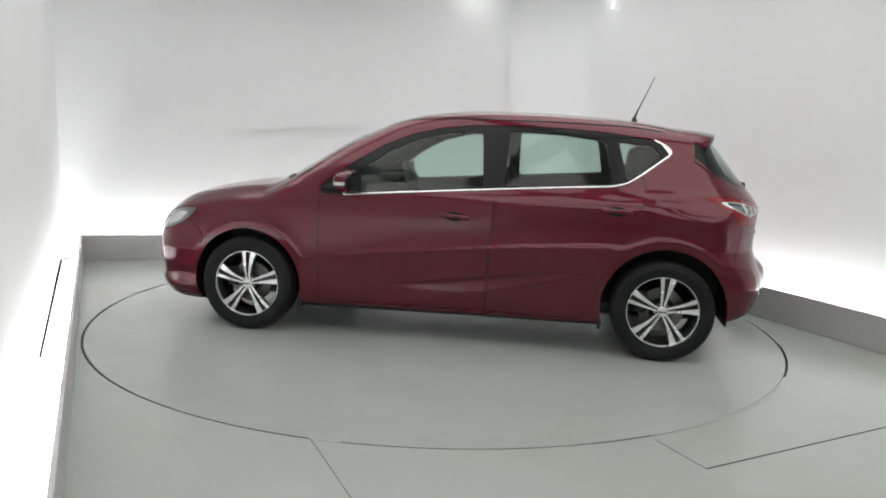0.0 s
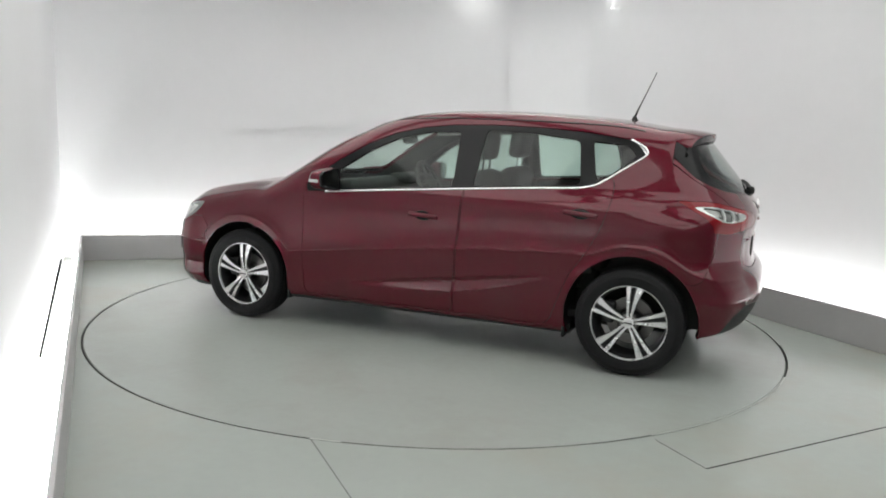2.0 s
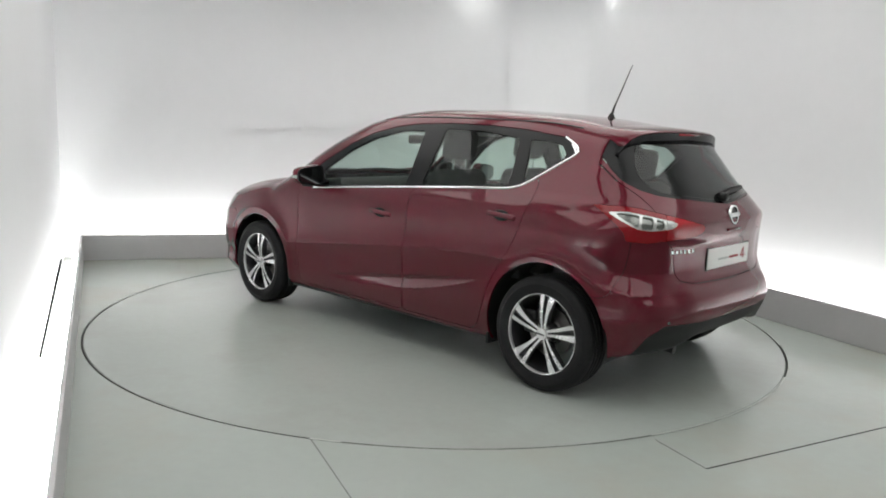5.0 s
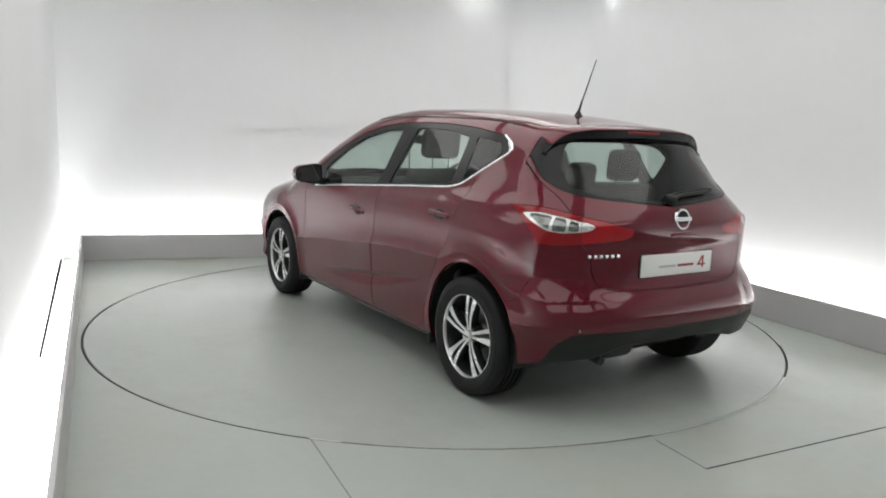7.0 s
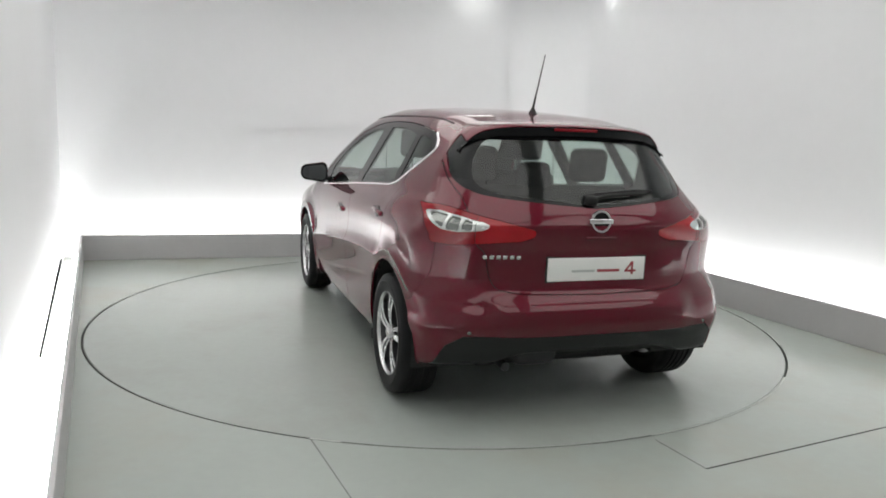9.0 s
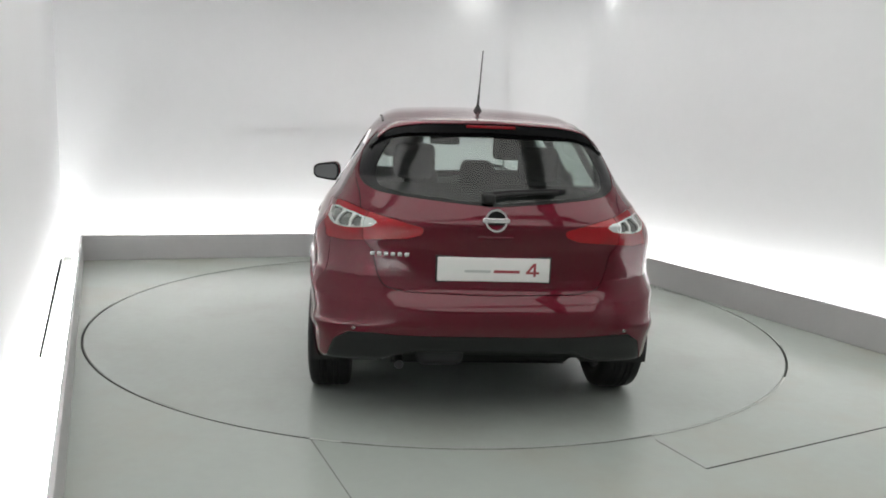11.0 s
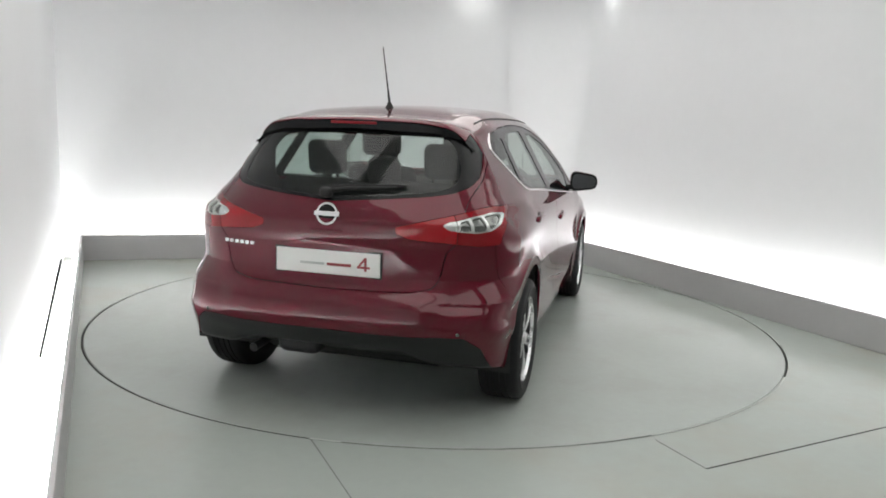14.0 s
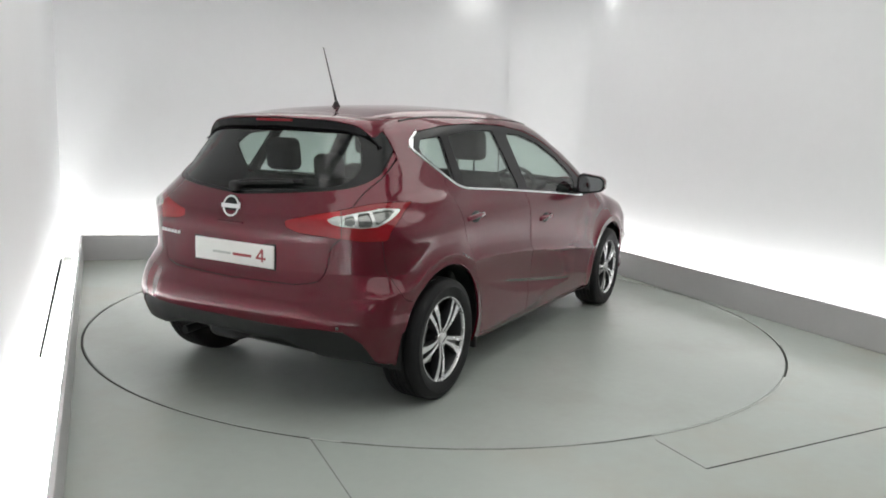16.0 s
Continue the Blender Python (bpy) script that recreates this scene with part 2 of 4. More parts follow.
    # pale strips added to hide the round joint's line, wholly or in part
    for a0, a1, r0, r1 in ((-65.0, -31.0, 2.4155, 2.4285), (-13.0, 62.0, 2.4195, 2.4285), (-103.0, -99.5, 2.4155, 2.4285), (-99.5, -65.0, 2.4258, 2.4285)):
        bm, n = bmesh.new(), 60
        rim = [[bm.verts.new((r * math.cos(radians(a0 + (a1 - a0) * k / n)), r * math.sin(radians(a0 + (a1 - a0) * k / n)), 0.0014)) for r in (r0, r1)] for k in range(n + 1)]
        for p, q in zip(rim, rim[1:]):
            bm.faces.new((p[0], p[1], q[1], q[0]))
        tagged(part("joint_cover", bm, JOINT_COVER), "pale strip added over the round floor joint", "joint", kind="structure")
    # kerb boards with the strip lights behind them
    kl, kr = corner(0, 0, KERB_LEFT), corner(0, 0, KERB_RIGHT)
    board = "low grey painted kerb board round the floor"
    e = DS * depth
    for nm, p, q, out in (("kerb_left", kl, kl + e, -NS), ("kerb_back", kl - NS * KERB_T, kr + NS * KERB_T, NB), ("kerb_right", kr, kr + e, NS)):
        k = strip(nm, p, q, KERB_T, 0.0, KERB_H, KERB, out, board)
        bev = k.modifiers.new("worn_edge", "BEVEL")
        bev.width, bev.segments, bev.limit_method = 0.004, 2, "ANGLE"
    for p, q, out, lamp in ((kl + DS * 0.1, kl + DS * 7.0, -NS, LED), (kl + DB * 0.1, kr - DB * 0.15, NB, LED), (kr + DS * 0.15, kr + DS * 7.0, NS, LED_DIM)):
        p, q = p + out * (KERB_T + 0.015), q + out * (KERB_T + 0.015)
        w = out * 0.05
        tagged(part("led_strip", prism([tuple(p), tuple(q), tuple(q + w), tuple(p + w)], 0.06, 0.075), lamp), "bright white strip light hidden behind the kerb", "light", "strip lights")
    # a shallow panel edge on the back wall
    a = wl + DB * 1.62
    strip("wall_trim", a - NB * 0.016, a + DB * 1.5 - NB * 0.016, 0.016, 1.232, 1.252, WALL, NB, "faint horizontal panel edge on the white wall")
    # two small fittings over the back wall
    for p in ((0.36, 2.97), (1.60, 2.52)):
        fx = tagged(new("wall_washer"), "small white light fitting high by the wall", "light", "wall washers")
        fx.matrix_basis = Matrix.Translation((p[0], p[1], 2.93)) @ Matrix.Rotation(BACK_TURN, 4, "Z")
        part("casing", box(0.44, 0.16, 0.04, 0.006, (0, 0, -0.02)), FIXTURE, fx)
        part("diffuser", box(0.40, 0.12, 0.012, 0.003, (0, 0, -0.044)), WASHER, fx)
    a, b = np.array((-3.306, 0.924)) + NS * 0.006, np.array((-2.12, -1.65)) + NS * 0.006
    tagged(part("cable", tube([(a[0] + (b[0] - a[0]) * k / 12, a[1] + (b[1] - a[1]) * k / 12, 0.136 - 0.036 * k / 12) for k in range(13)], 0.0125, taper=0.5), CABLE), "thin dark cable along the foot of the white wall", "cable")
    # unseen fill panels, added under the ceiling to brighten room and car
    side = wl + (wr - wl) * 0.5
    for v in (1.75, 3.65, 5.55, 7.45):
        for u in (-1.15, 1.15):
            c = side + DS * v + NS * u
            fx = tagged(new("unseen_fill_panel"), "flat white unseen fill panel added under the ceiling", "light", "ceiling lights")
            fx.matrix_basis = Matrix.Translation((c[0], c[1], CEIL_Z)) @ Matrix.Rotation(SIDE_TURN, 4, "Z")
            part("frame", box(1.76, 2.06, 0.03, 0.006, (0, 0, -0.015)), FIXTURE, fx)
            part("diffuser", box(1.7, 2.0, 0.012, 0.003, (0, 0, -0.034)), FILL_PANEL, fx)


build_studio()


def build_turntable():
    r = 2.417
    bm = lathe([(0.0005, 0.0), (r - 0.006, 0.0), (r, -0.006), (r, -0.045)], 192, "Z")
    table = tagged(part("turntable", bm, DISC, sharp=30), "large round grey epoxy turntable flush with the floor", "turntable")
    # added dark ring that deepens the shaded line of the gap
    part("gap_shade_ring", lathe([(r + 0.001, 0.0005), (r + 0.004, -0.001), (r + 0.004, -0.03), (r + 0.001, -0.03)], 192, "Z", True), GROOVE, table, "dark ring added to deepen the shade of the gap")
    return table


turntable = build_turntable()


# ---- the car: its skin ----
# Car space: x forwards, y to the car's own left, z up from the ground; the origin is midway between the axles.
AXLE, HUB_Z, TYRE_R = 1.35, 0.316, 0.316


def curve(pairs, lo, hi, n=500, soften=6):
    """A smooth table through a few design heights or widths."""
    xs, ys = np.array([p[0] for p in pairs], float), np.array([p[1] for p in pairs], float)
    h, d = np.diff(xs), np.diff(ys) / np.diff(xs)
    m = np.zeros(len(xs))
    m[0], m[-1] = d[0], d[-1]
    for i in range(1, len(xs) - 1):
        m[i] = 0 if d[i - 1] * d[i] <= 0 else 3 * (h[i - 1] + h[i]) / ((2 * h[i] + h[i - 1]) / d[i - 1] + (h[i] + 2 * h[i - 1]) / d[i])
    g = np.linspace(lo, hi, n)
    gc = np.clip(g, xs[0], xs[-1])
    i = np.clip(np.searchsorted(xs, gc) - 1, 0, len(xs) - 2)
    t = (gc - xs[i]) / h[i]
    v = (ys[i] * (1 + 2 * t) * (1 - t) ** 2 + h[i] * m[i] * t * (1 - t) ** 2 + ys[i + 1] * t * t * (3 - 2 * t) + h[i] * m[i + 1] * t * t * (t - 1))
    v += np.where(g < xs[0], (g - xs[0]) * m[0], 0) + np.where(g > xs[-1], (g - xs[-1]) * m[-1], 0)
    if soften:
        k = np.hanning(2 * soften + 3)
        v = np.convolve(np.pad(v, soften + 1, mode="reflect", reflect_type="odd"), k / k.sum(), mode="valid")
    return g, v


PLAN = curve([(-2.2, 0.70), (-2.05, 0.765), (-1.9, 0.815), (-1.7, 0.853), (-1.45, 0.872), (-1.0, 0.876), (0, 0.878), (0.8, 0.879), (1.2, 0.886), (1.5, 0.890),
              (1.75, 0.882), (1.95, 0.852), (2.1, 0.80), (2.25, 0.70)], -2.4, 2.5)
INSET = curve([(0.10, 0.16), (0.18, 0.095), (0.23, 0.052), (0.30, 0.036), (0.37, 0.027), (0.45, 0.022), (0.55, 0.0135), (0.612, 0.0035), (0.625, 0.0),
               (0.638, 0.007), (0.66, 0.0145), (0.70, 0.0215), (0.76, 0.0250), (0.83, 0.0255), (0.90, 0.030), (0.96, 0.046), (1.02, 0.082), (1.10, 0.128), (1.25, 0.214), (1.40, 0.300), (1.6, 0.42)], 0.0, 1.7, 1800, 4)
TOP = curve([(-2.3, 1.15), (-1.75, 1.385), (-1.6, 1.418), (-1.4, 1.450), (-1.14, 1.487), (-0.8, 1.511), (-0.5, 1.522), (-0.17, 1.523), (0.15, 1.503), (0.43, 1.450), (0.60, 1.390), (0.76, 1.322),
             (1.10, 1.125), (1.26, 1.035), (1.36, 0.990), (1.55, 0.965), (1.81, 0.918), (2.0, 0.865), (2.12, 0.805), (2.25, 0.70)], -2.4, 2.5, 700, 7)
REAR = curve([(0.10, -1.86), (0.25, -1.97), (0.36, -2.005), (0.42, -2.030), (0.50, -2.048), (0.56, -2.040), (0.605, -2.012), (0.635, -1.985), (0.66, -1.972), (0.74, -1.963), (0.83, -1.967),
              (0.88, -1.976), (0.94, -1.980), (1.0, -1.955), (1.05, -1.92), (1.2, -1.80), (1.38, -1.65), (1.5, -1.55)], 0.0, 1.7, 900, 8)
REAR_EDGE = curve([(0.10, -1.88), (0.25, -1.955), (0.36, -2.000), (0.43, -2.028), (0.48, -2.034), (0.54, -2.022), (0.60, -1.992), (0.70, -1.975), (0.83, -1.978),
                   (0.94, -1.985), (1.0, -1.955), (1.05, -1.92), (1.2, -1.80), (1.38, -1.65), (1.5, -1.55)], 0.0, 1.7, 900, 8)
FRONT = curve([(0.10, 2.02), (0.2, 2.12), (0.3, 2.175), (0.42, 2.19), (0.55, 2.185), (0.65, 2.17), (0.74, 2.14), (0.82, 2.09), (1.0, 1.98)], 0.0, 1.7, 500, 8)


def smax(a, b, k):
    h = np.maximum(k - np.abs(a - b), 0.0) / k
    return np.maximum(a, b) + h * h * k * 0.25


def step01(u):
    u = np.clip(u, 0.0, 1.0)
    return u * u * (3 - 2 * u)


def skin(p):
    """Negative inside the body, zero on its skin."""
    x, y, z = p[:, 0], np.abs(p[:, 1]), p[:, 2]
    # the waist crease runs level along the doors and climbs round both arches
    crease = np.interp(x, (-2.0, -1.75, -1.0, -0.83, -0.44, 0.0, 0.47, 0.97, 1.6), (0.56, 0.62, 0.692, 0.688, 0.666, 0.627, 0.580, 0.515, 0.53))
    for ax, r in ((AXLE, 0.420), (-AXLE, 0.440)):
        crease = smax(crease, HUB_Z + np.sqrt(np.maximum(r ** 2 - (x - ax) ** 2, 0.0)), 0.05)
    zs = z - (crease - 0.625) * np.exp(-((z - crease) / 0.21) ** 2)
    w = np.interp(x, *PLAN) - np.interp(zs, *INSET)
    for ax in (AXLE, -AXLE):      # flared arches
        r = np.hypot(x - ax, z - HUB_Z)
        w += 0.010 * np.exp(-((r - 0.37) / 0.05) ** 2) * (z > 0.1)
    # hips rise over the rear wheels, the waist pulls in above them
    w += 0.010 * np.exp(-((x + 1.55) / 0.35) ** 2 - ((z - 0.86) / 0.10) ** 2)
    w -= 0.010 * np.exp(-((x + 1.98) / 0.20) ** 2 - ((z - 0.62) / 0.09) ** 2)
    w += 0.016 * np.exp(-((x + 1.86) / 0.20) ** 2 - ((z - 0.470) / 0.040) ** 2)
    # the cabin draws in towards the rear window
    w -= 0.030 * step01((-1.05 - x) / 0.50) * step01((z - 0.86) / 0.14)
    # a long shallow scoop low on the doors, bright on its upward lower edge
    brow = 0.420 - 0.137 * x
    deep = 0.080 * np.clip(1 - ((x + 0.20) / 0.72) ** 2, 0.0, 1.0)
    u = np.clip((brow - z) / np.maximum(deep, 1e-4), 0.0, 1.0)
    w -= 0.015 * (deep / 0.08) * (1 - u) * step01((brow - z) / 0.026 + 0.5)
    # shoulder line from the window corner to the tail lamp
    w += 0.009 * np.exp(-((z - 1.030) / 0.028) ** 2) * np.clip((-1.0 - x) / 0.25, 0, 1)
    # chin of the front bumper
    w += (0.018 * np.exp(-((z - 0.265) / 0.03) ** 2) - 0.012 * np.exp(-((z - 0.36) / 0.04) ** 2)) * np.clip((x - 1.66) / 0.1, 0, 1)
    w += 0.018 * step01(x / 0.5) * step01((z - 0.98) / 0.2)
    side = y - w
    top = z - np.interp(x + 0.16 * y * y * np.clip((x - 0.1) / 0.5, 0, 1), *TOP) + (0.105 + 0.02 * np.clip(x, 0, 1)) * y * y
    top -= 0.028 * np.exp(-((y - 0.62) / 0.13) ** 2) * step01((x - 1.1) / 0.3) * step01((2.05 - x) / 0.25)
    top = top * 0.95
    off = np.interp(z, (0.3, 0.6, 0.7, 0.96, 1.05, 1.15, 1.30, 1.42), (0.055, 0.060, 0.084, 0.086, 0.125, 0.165, 0.175, 0.15)) * (0.72 * (y / 0.6) ** 4 + 0.28 * (y / 0.6) ** 2)
    b = np.clip((y - 0.45) / 0.14, 0, 1)
    b = b * b * (3 - 2 * b)
    rear = (np.interp(z, *REAR) * (1 - b) + np.interp(z, *REAR_EDGE) * b + off - x) * 0.9
    front = (x - np.interp(z, *FRONT) + 0.155 * (y / 0.75) ** 2.8) * 0.9
    f = smax(side, top, 0.11)
    f = smax(f, rear, 0.07)
    f = smax(f, front, 0.12)
    low = np.interp(x, (-2.1, -1.75, -1.6, 1.6, 1.85, 2.1), (0.33, 0.27, 0.19, 0.17, 0.17, 0.21))
    low = low + 0.045 * (1 - step01((y - 0.34) / 0.22)) * step01((-1.72 - x) / 0.16)
    return smax(f, low - z, 0.03)


def grad(p):
    e, g = 0.0015, np.empty_like(p)
    for k in range(3):
        d = np.zeros(3)
        d[k] = e
        g[:, k] = skin(p + d) - skin(p - d)
    return g / np.maximum(np.linalg.norm(g, axis=1), 1e-9)[:, None]


def onto_skin(p):
    for _ in range(4):
        g = np.empty_like(p)
        for k in range(3):
            d = np.zeros(3)
            d[k] = 0.001
            g[:, k] = (skin(p + d) - skin(p - d)) / 0.002
        mid = np.abs(p[:, 1]) < 1e-7
        g[mid, 1] = 0
        p = p - g * (skin(p) / np.maximum((g * g).sum(1), 1e-6))[:, None]
    return p


def half_skin():
    """Triangles of the left half, spun outwards from a spine inside the car."""
    rings = []
    x0, x1 = -1.40, 1.45
    for a in np.linspace(0.0, math.pi / 2, 84)[:-1] + 1e-4:
        rings.append((x0, -math.cos(a), math.sin(a)))
    for x in np.linspace(x0, x1, 230):
        rings.append((x, 0.0, 1.0))
    for a in np.linspace(math.pi / 2, 0.0, 52)[1:] - 1e-4:
        rings.append((x1, math.cos(a), math.sin(a)))
    ang = np.linspace(-math.pi / 2, math.pi / 2, 236)
    o, d = [], []
    for x, dx, s in rings:
        zc = 0.78 if x < 0 else 0.78 - 0.16 * min(x / 1.45, 1)
        for a in ang:
            o.append((x, 0.0, zc))
            d.append((dx, s * max(math.cos(a), 0.0) if abs(abs(a) - math.pi / 2) > 1e-9 else 0.0, s * math.sin(a)))
    o, d = np.array(o), np.array(d)
    lo = np.zeros(len(o))
    for step in np.arange(0.05, 1.6, 0.02):
        ok = (skin(o + d * step) < 0) & (lo > step - 0.031)
        lo[ok | (step <= 0.06)] = step
    hi = lo + 0.02
    for _ in range(22):
        mid = (lo + hi) / 2
        ins = skin(o + d * mid[:, None]) < 0
        lo, hi = np.where(ins, mid, lo), np.where(ins, hi, mid)
    v = o + d * hi[:, None]
    n, m = len(rings), len(ang)
    i, j = np.meshgrid(np.arange(n - 1), np.arange(m - 1), indexing="ij")
    a = (i * m + j).ravel()
    f = np.concatenate([np.stack([a, a + m + 1, a + m], 1), np.stack([a, a + 1, a + m + 1], 1)])
    return v, f


class Shell:
    """A growing set of skin points, cut along smooth outlines into panels."""

    def __init__(self):
        self.v, self.rest = half_skin()

    def cut(self, faces, field):
        """Split triangles along the zero line of a field; inside, outside."""
        d = field(self.v)
        d = np.where(np.abs(d) < 2e-5, 2e-5, d)
        s = d < 0
        c = s[faces].sum(1)
        ins, outs = [faces[c == 3]], [faces[c == 0]]
        for want, lone_in in ((1, True), (2, False)):
            t = faces[c == want]
            if not len(t):
                continue
            lone = (s[t] == lone_in).argmax(1)
            r = np.arange(len(t))
            a, b, q = t[r, lone], t[r, (lone + 1) % 3], t[r, (lone + 2) % 3]
            ends = np.concatenate([np.sort(np.stack([a, b], 1), 1), np.sort(np.stack([a, q], 1), 1)])
            key, inv = np.unique(ends[:, 0].astype(np.int64) * 10000000 + ends[:, 1], return_inverse=True)
            e0, e1 = key // 10000000, key % 10000000
            w = (d[e0] / (d[e0] - d[e1]))[:, None]
            p = onto_skin(self.v[e0] * (1 - w) + self.v[e1] * w)
            base = len(self.v)
            self.v = np.concatenate([self.v, p])
            d, s = np.concatenate([d, np.zeros(len(p))]), np.concatenate([s, np.zeros(len(p), bool)])
            inv = inv.ravel() + base
            ab, aq = inv[:len(t)], inv[len(t):]
            tip = np.stack([a, ab, aq], 1)
            foot = np.concatenate([np.stack([ab, b, q], 1), np.stack([ab, q, aq], 1)])
            (ins if lone_in else outs).append(tip)
            (outs if lone_in else ins).append(foot)
        return np.concatenate(ins), np.concatenate(outs)

    def take(self, field, gap=0.0):
        """Lift a panel out of the rest, leaving a gap round it."""
        ins, outs = self.cut(self.rest, field)
        if gap:
            ins, _ = self.cut(ins, lambda p: field(p) + gap)
            _, outs = self.cut(outs, lambda p: field(p) - gap)
        self.rest = outs
        return ins

    def split(self, faces, field, gap=0.0):
        ins, outs = self.cut(faces, field)
        if gap:
            ins, _ = self.cut(ins, lambda p: field(p) + gap)
            _, outs = self.cut(outs, lambda p: field(p) - gap)
        return ins, outs


def poly_field(poly, ax, extra=None):
    """Signed distance to a closed outline in two of the three axes (negative inside)."""
    q = np.array(poly, float)

    def field(p):
        u = ax(p)
        best, inside = np.full(len(u), 9.0), np.zeros(len(u), bool)
        for a, b in zip(q, np.roll(q, -1, 0)):
            e, w = b - a, u - a
            t = np.clip((w @ e) / (e @ e), 0, 1)
            best = np.minimum(best, np.hypot(*(w - t[:, None] * e).T))
            c = ((a[1] > u[:, 1]) != (b[1] > u[:, 1]))
            den = b[1] - a[1] if abs(b[1] - a[1]) > 1e-12 else 1e-12
            inside ^= c & (u[:, 0] < (b[0] - a[0]) * (u[:, 1] - a[1]) / den + a[0])
        d = np.where(inside, -best, best)
        return np.maximum(d, extra(p)) if extra else d
    return field


def rounded(poly, r, n=5):
    """The outline with its corners rounded."""
    out, k = [], len(poly)
    for i in range(k):
        p, a, b = np.array(poly[i]), np.array(poly[i - 1]), np.array(poly[(i + 1) % k])
        ra = min(r, 0.45 * np.linalg.norm(a - p), 0.45 * np.linalg.norm(b - p))
        s, e = p + (a - p) / np.linalg.norm(a - p) * ra, p + (b - p) / np.linalg.norm(b - p) * ra
        for j in range(n + 1):
            t = j / n
            out.append(tuple((1 - t) ** 2 * s + 2 * t * (1 - t) * p + t * t * e))
    return out


def XZ(p):
    return p[:, [0, 2]]


def YZ(p):
    return p[:, [1, 2]]


def XY(p):
    return p[:, [0, 1]]


def AROUND(p):
    """Length round the rear corner (0 on the middle line), and height."""
    return np.stack([np.arctan2(p[:, 1], -(p[:, 0] + 1.3)) * 0.8, p[:, 2]], 1)


def deg(pairs):
    return [(radians(a) * 0.8, z) for a, z in pairs]


def panel(name, v, faces, mat, parent, mirror=0, sink=0.0, lip=0.012, label=""):
    """Faces of the shell as one mesh: mirror 0 as it is, 1 on the other side, 2 both halves in one. lip: depth of its folded edge."""
    used, inv = np.unique(faces, return_inverse=True)
    f, p = inv.reshape(-1, 3), v[used].copy()
    n = grad(p)
    n[np.abs(p[:, 1]) < 1e-6, 1] = 0
    p -= n * sink
    zero = np.zeros_like(n)
    if lip:
        e = np.concatenate([f[:, [0, 1]], f[:, [1, 2]], f[:, [2, 0]]])
        key = np.sort(e, 1)
        _, idx, cnt = np.unique(key[:, 0].astype(np.int64) * 10000000 + key[:, 1], return_index=True, return_counts=True)
        rim = e[idx[cnt == 1]]
        rim = rim[~((np.abs(p[rim[:, 0], 1]) < 1e-5) & (np.abs(p[rim[:, 1], 1]) < 1e-5))]
        k, b = len(p), len(rim)
        a, c = rim[:, 0], rim[:, 1]
        extra = np.concatenate([p[a], p[c], p[a] - n[a] * lip, p[c] - n[c] * lip])
        i = np.arange(b) + k
        quads = np.concatenate([np.stack([i + b, i, i + 2 * b], 1), np.stack([i + b, i + 2 * b, i + 3 * b], 1)])
        p, f = np.concatenate([p, extra]), np.concatenate([f, quads])
        n = np.concatenate([n, np.zeros((4 * b, 3))])
    if mirror:
        pm, nm, fm = p * (1, -1, 1), n * (1, -1, 1), f[:, ::-1]
        if mirror == 1:
            p, n, f = pm, nm, fm
        else:
            p, n, f = np.concatenate([p, pm]), np.concatenate([n, nm]), np.concatenate([f, fm + len(p)])
    return mesh_object(name, p, f, mat, parent, n, label)


def side_y(x, z):
    """Half width of the skin at a place on the side."""
    lo, hi = np.zeros(1), np.full(1, 1.1)
    for _ in range(26):
        mid = (lo + hi) / 2
        ins = skin(np.array([[x, mid[0], z]])) < 0
        lo, hi = np.where(ins, mid, lo), np.where(ins, hi, mid)
    return float(lo[0])


def rear_x(y, z):
    lo, hi = -2.4, -1.0
    for _ in range(26):
        mid = (lo + hi) / 2
        if skin(np.array([[mid, y, z]]))[0] < 0:
            hi = mid
        else:
            lo = mid
    return hi


def top_z(x, y):
    lo, hi = 0.6, 1.8
    for _ in range(26):
        mid = (lo + hi) / 2
        if skin(np.array([[x, y, mid]]))[0] < 0:
            lo = mid
        else:
            hi = mid
    return lo


def ribbon(points, sign, width, proud, mat, name, parent, label=""):
    """A raised strip laid on the side skin along (x, z) points; rounded in section."""
    bm, pts = bmesh.new(), []
    for a, b in zip(points, points[1:]):
        for k in range(8):
            pts.append((a[0] + (b[0] - a[0]) * k / 8, a[1] + (b[1] - a[1]) * k / 8))
    pts.append(points[-1])
    P = np.array(pts)
    for _ in range(4):
        P[1:-1] = (P[:-2] + 2 * P[1:-1] + P[2:]) / 4
    base = np.array([(x, side_y(x, z), z) for x, z in P])
    nrm = grad(base)
    rows = []
    for i in range(len(P)):
        t = base[min(i + 1, len(P) - 1)] - base[max(i - 1, 0)]
        t /= np.linalg.norm(t)
        w = np.cross(nrm[i], t)
        row = []
        for u, h in ((-1, -0.4), (-0.9, 0.6), (-0.4, 1.0), (0.4, 1.0), (0.9, 0.6), (1, -0.4)):
            q = base[i] + w * u * width / 2 + nrm[i] * h * proud
            row.append(bm.verts.new((q[0], q[1] * sign, q[2])))
        rows.append(row)
    for a, b in zip(rows, rows[1:]):
        for k in range(5):
            bm.faces.new((a[k], a[k + 1], b[k + 1], b[k]))
    bm.faces.new(rows[0])
    bm.faces.new(rows[-1][::-1])
    return part(name, bm, mat, parent, label, sharp=50)


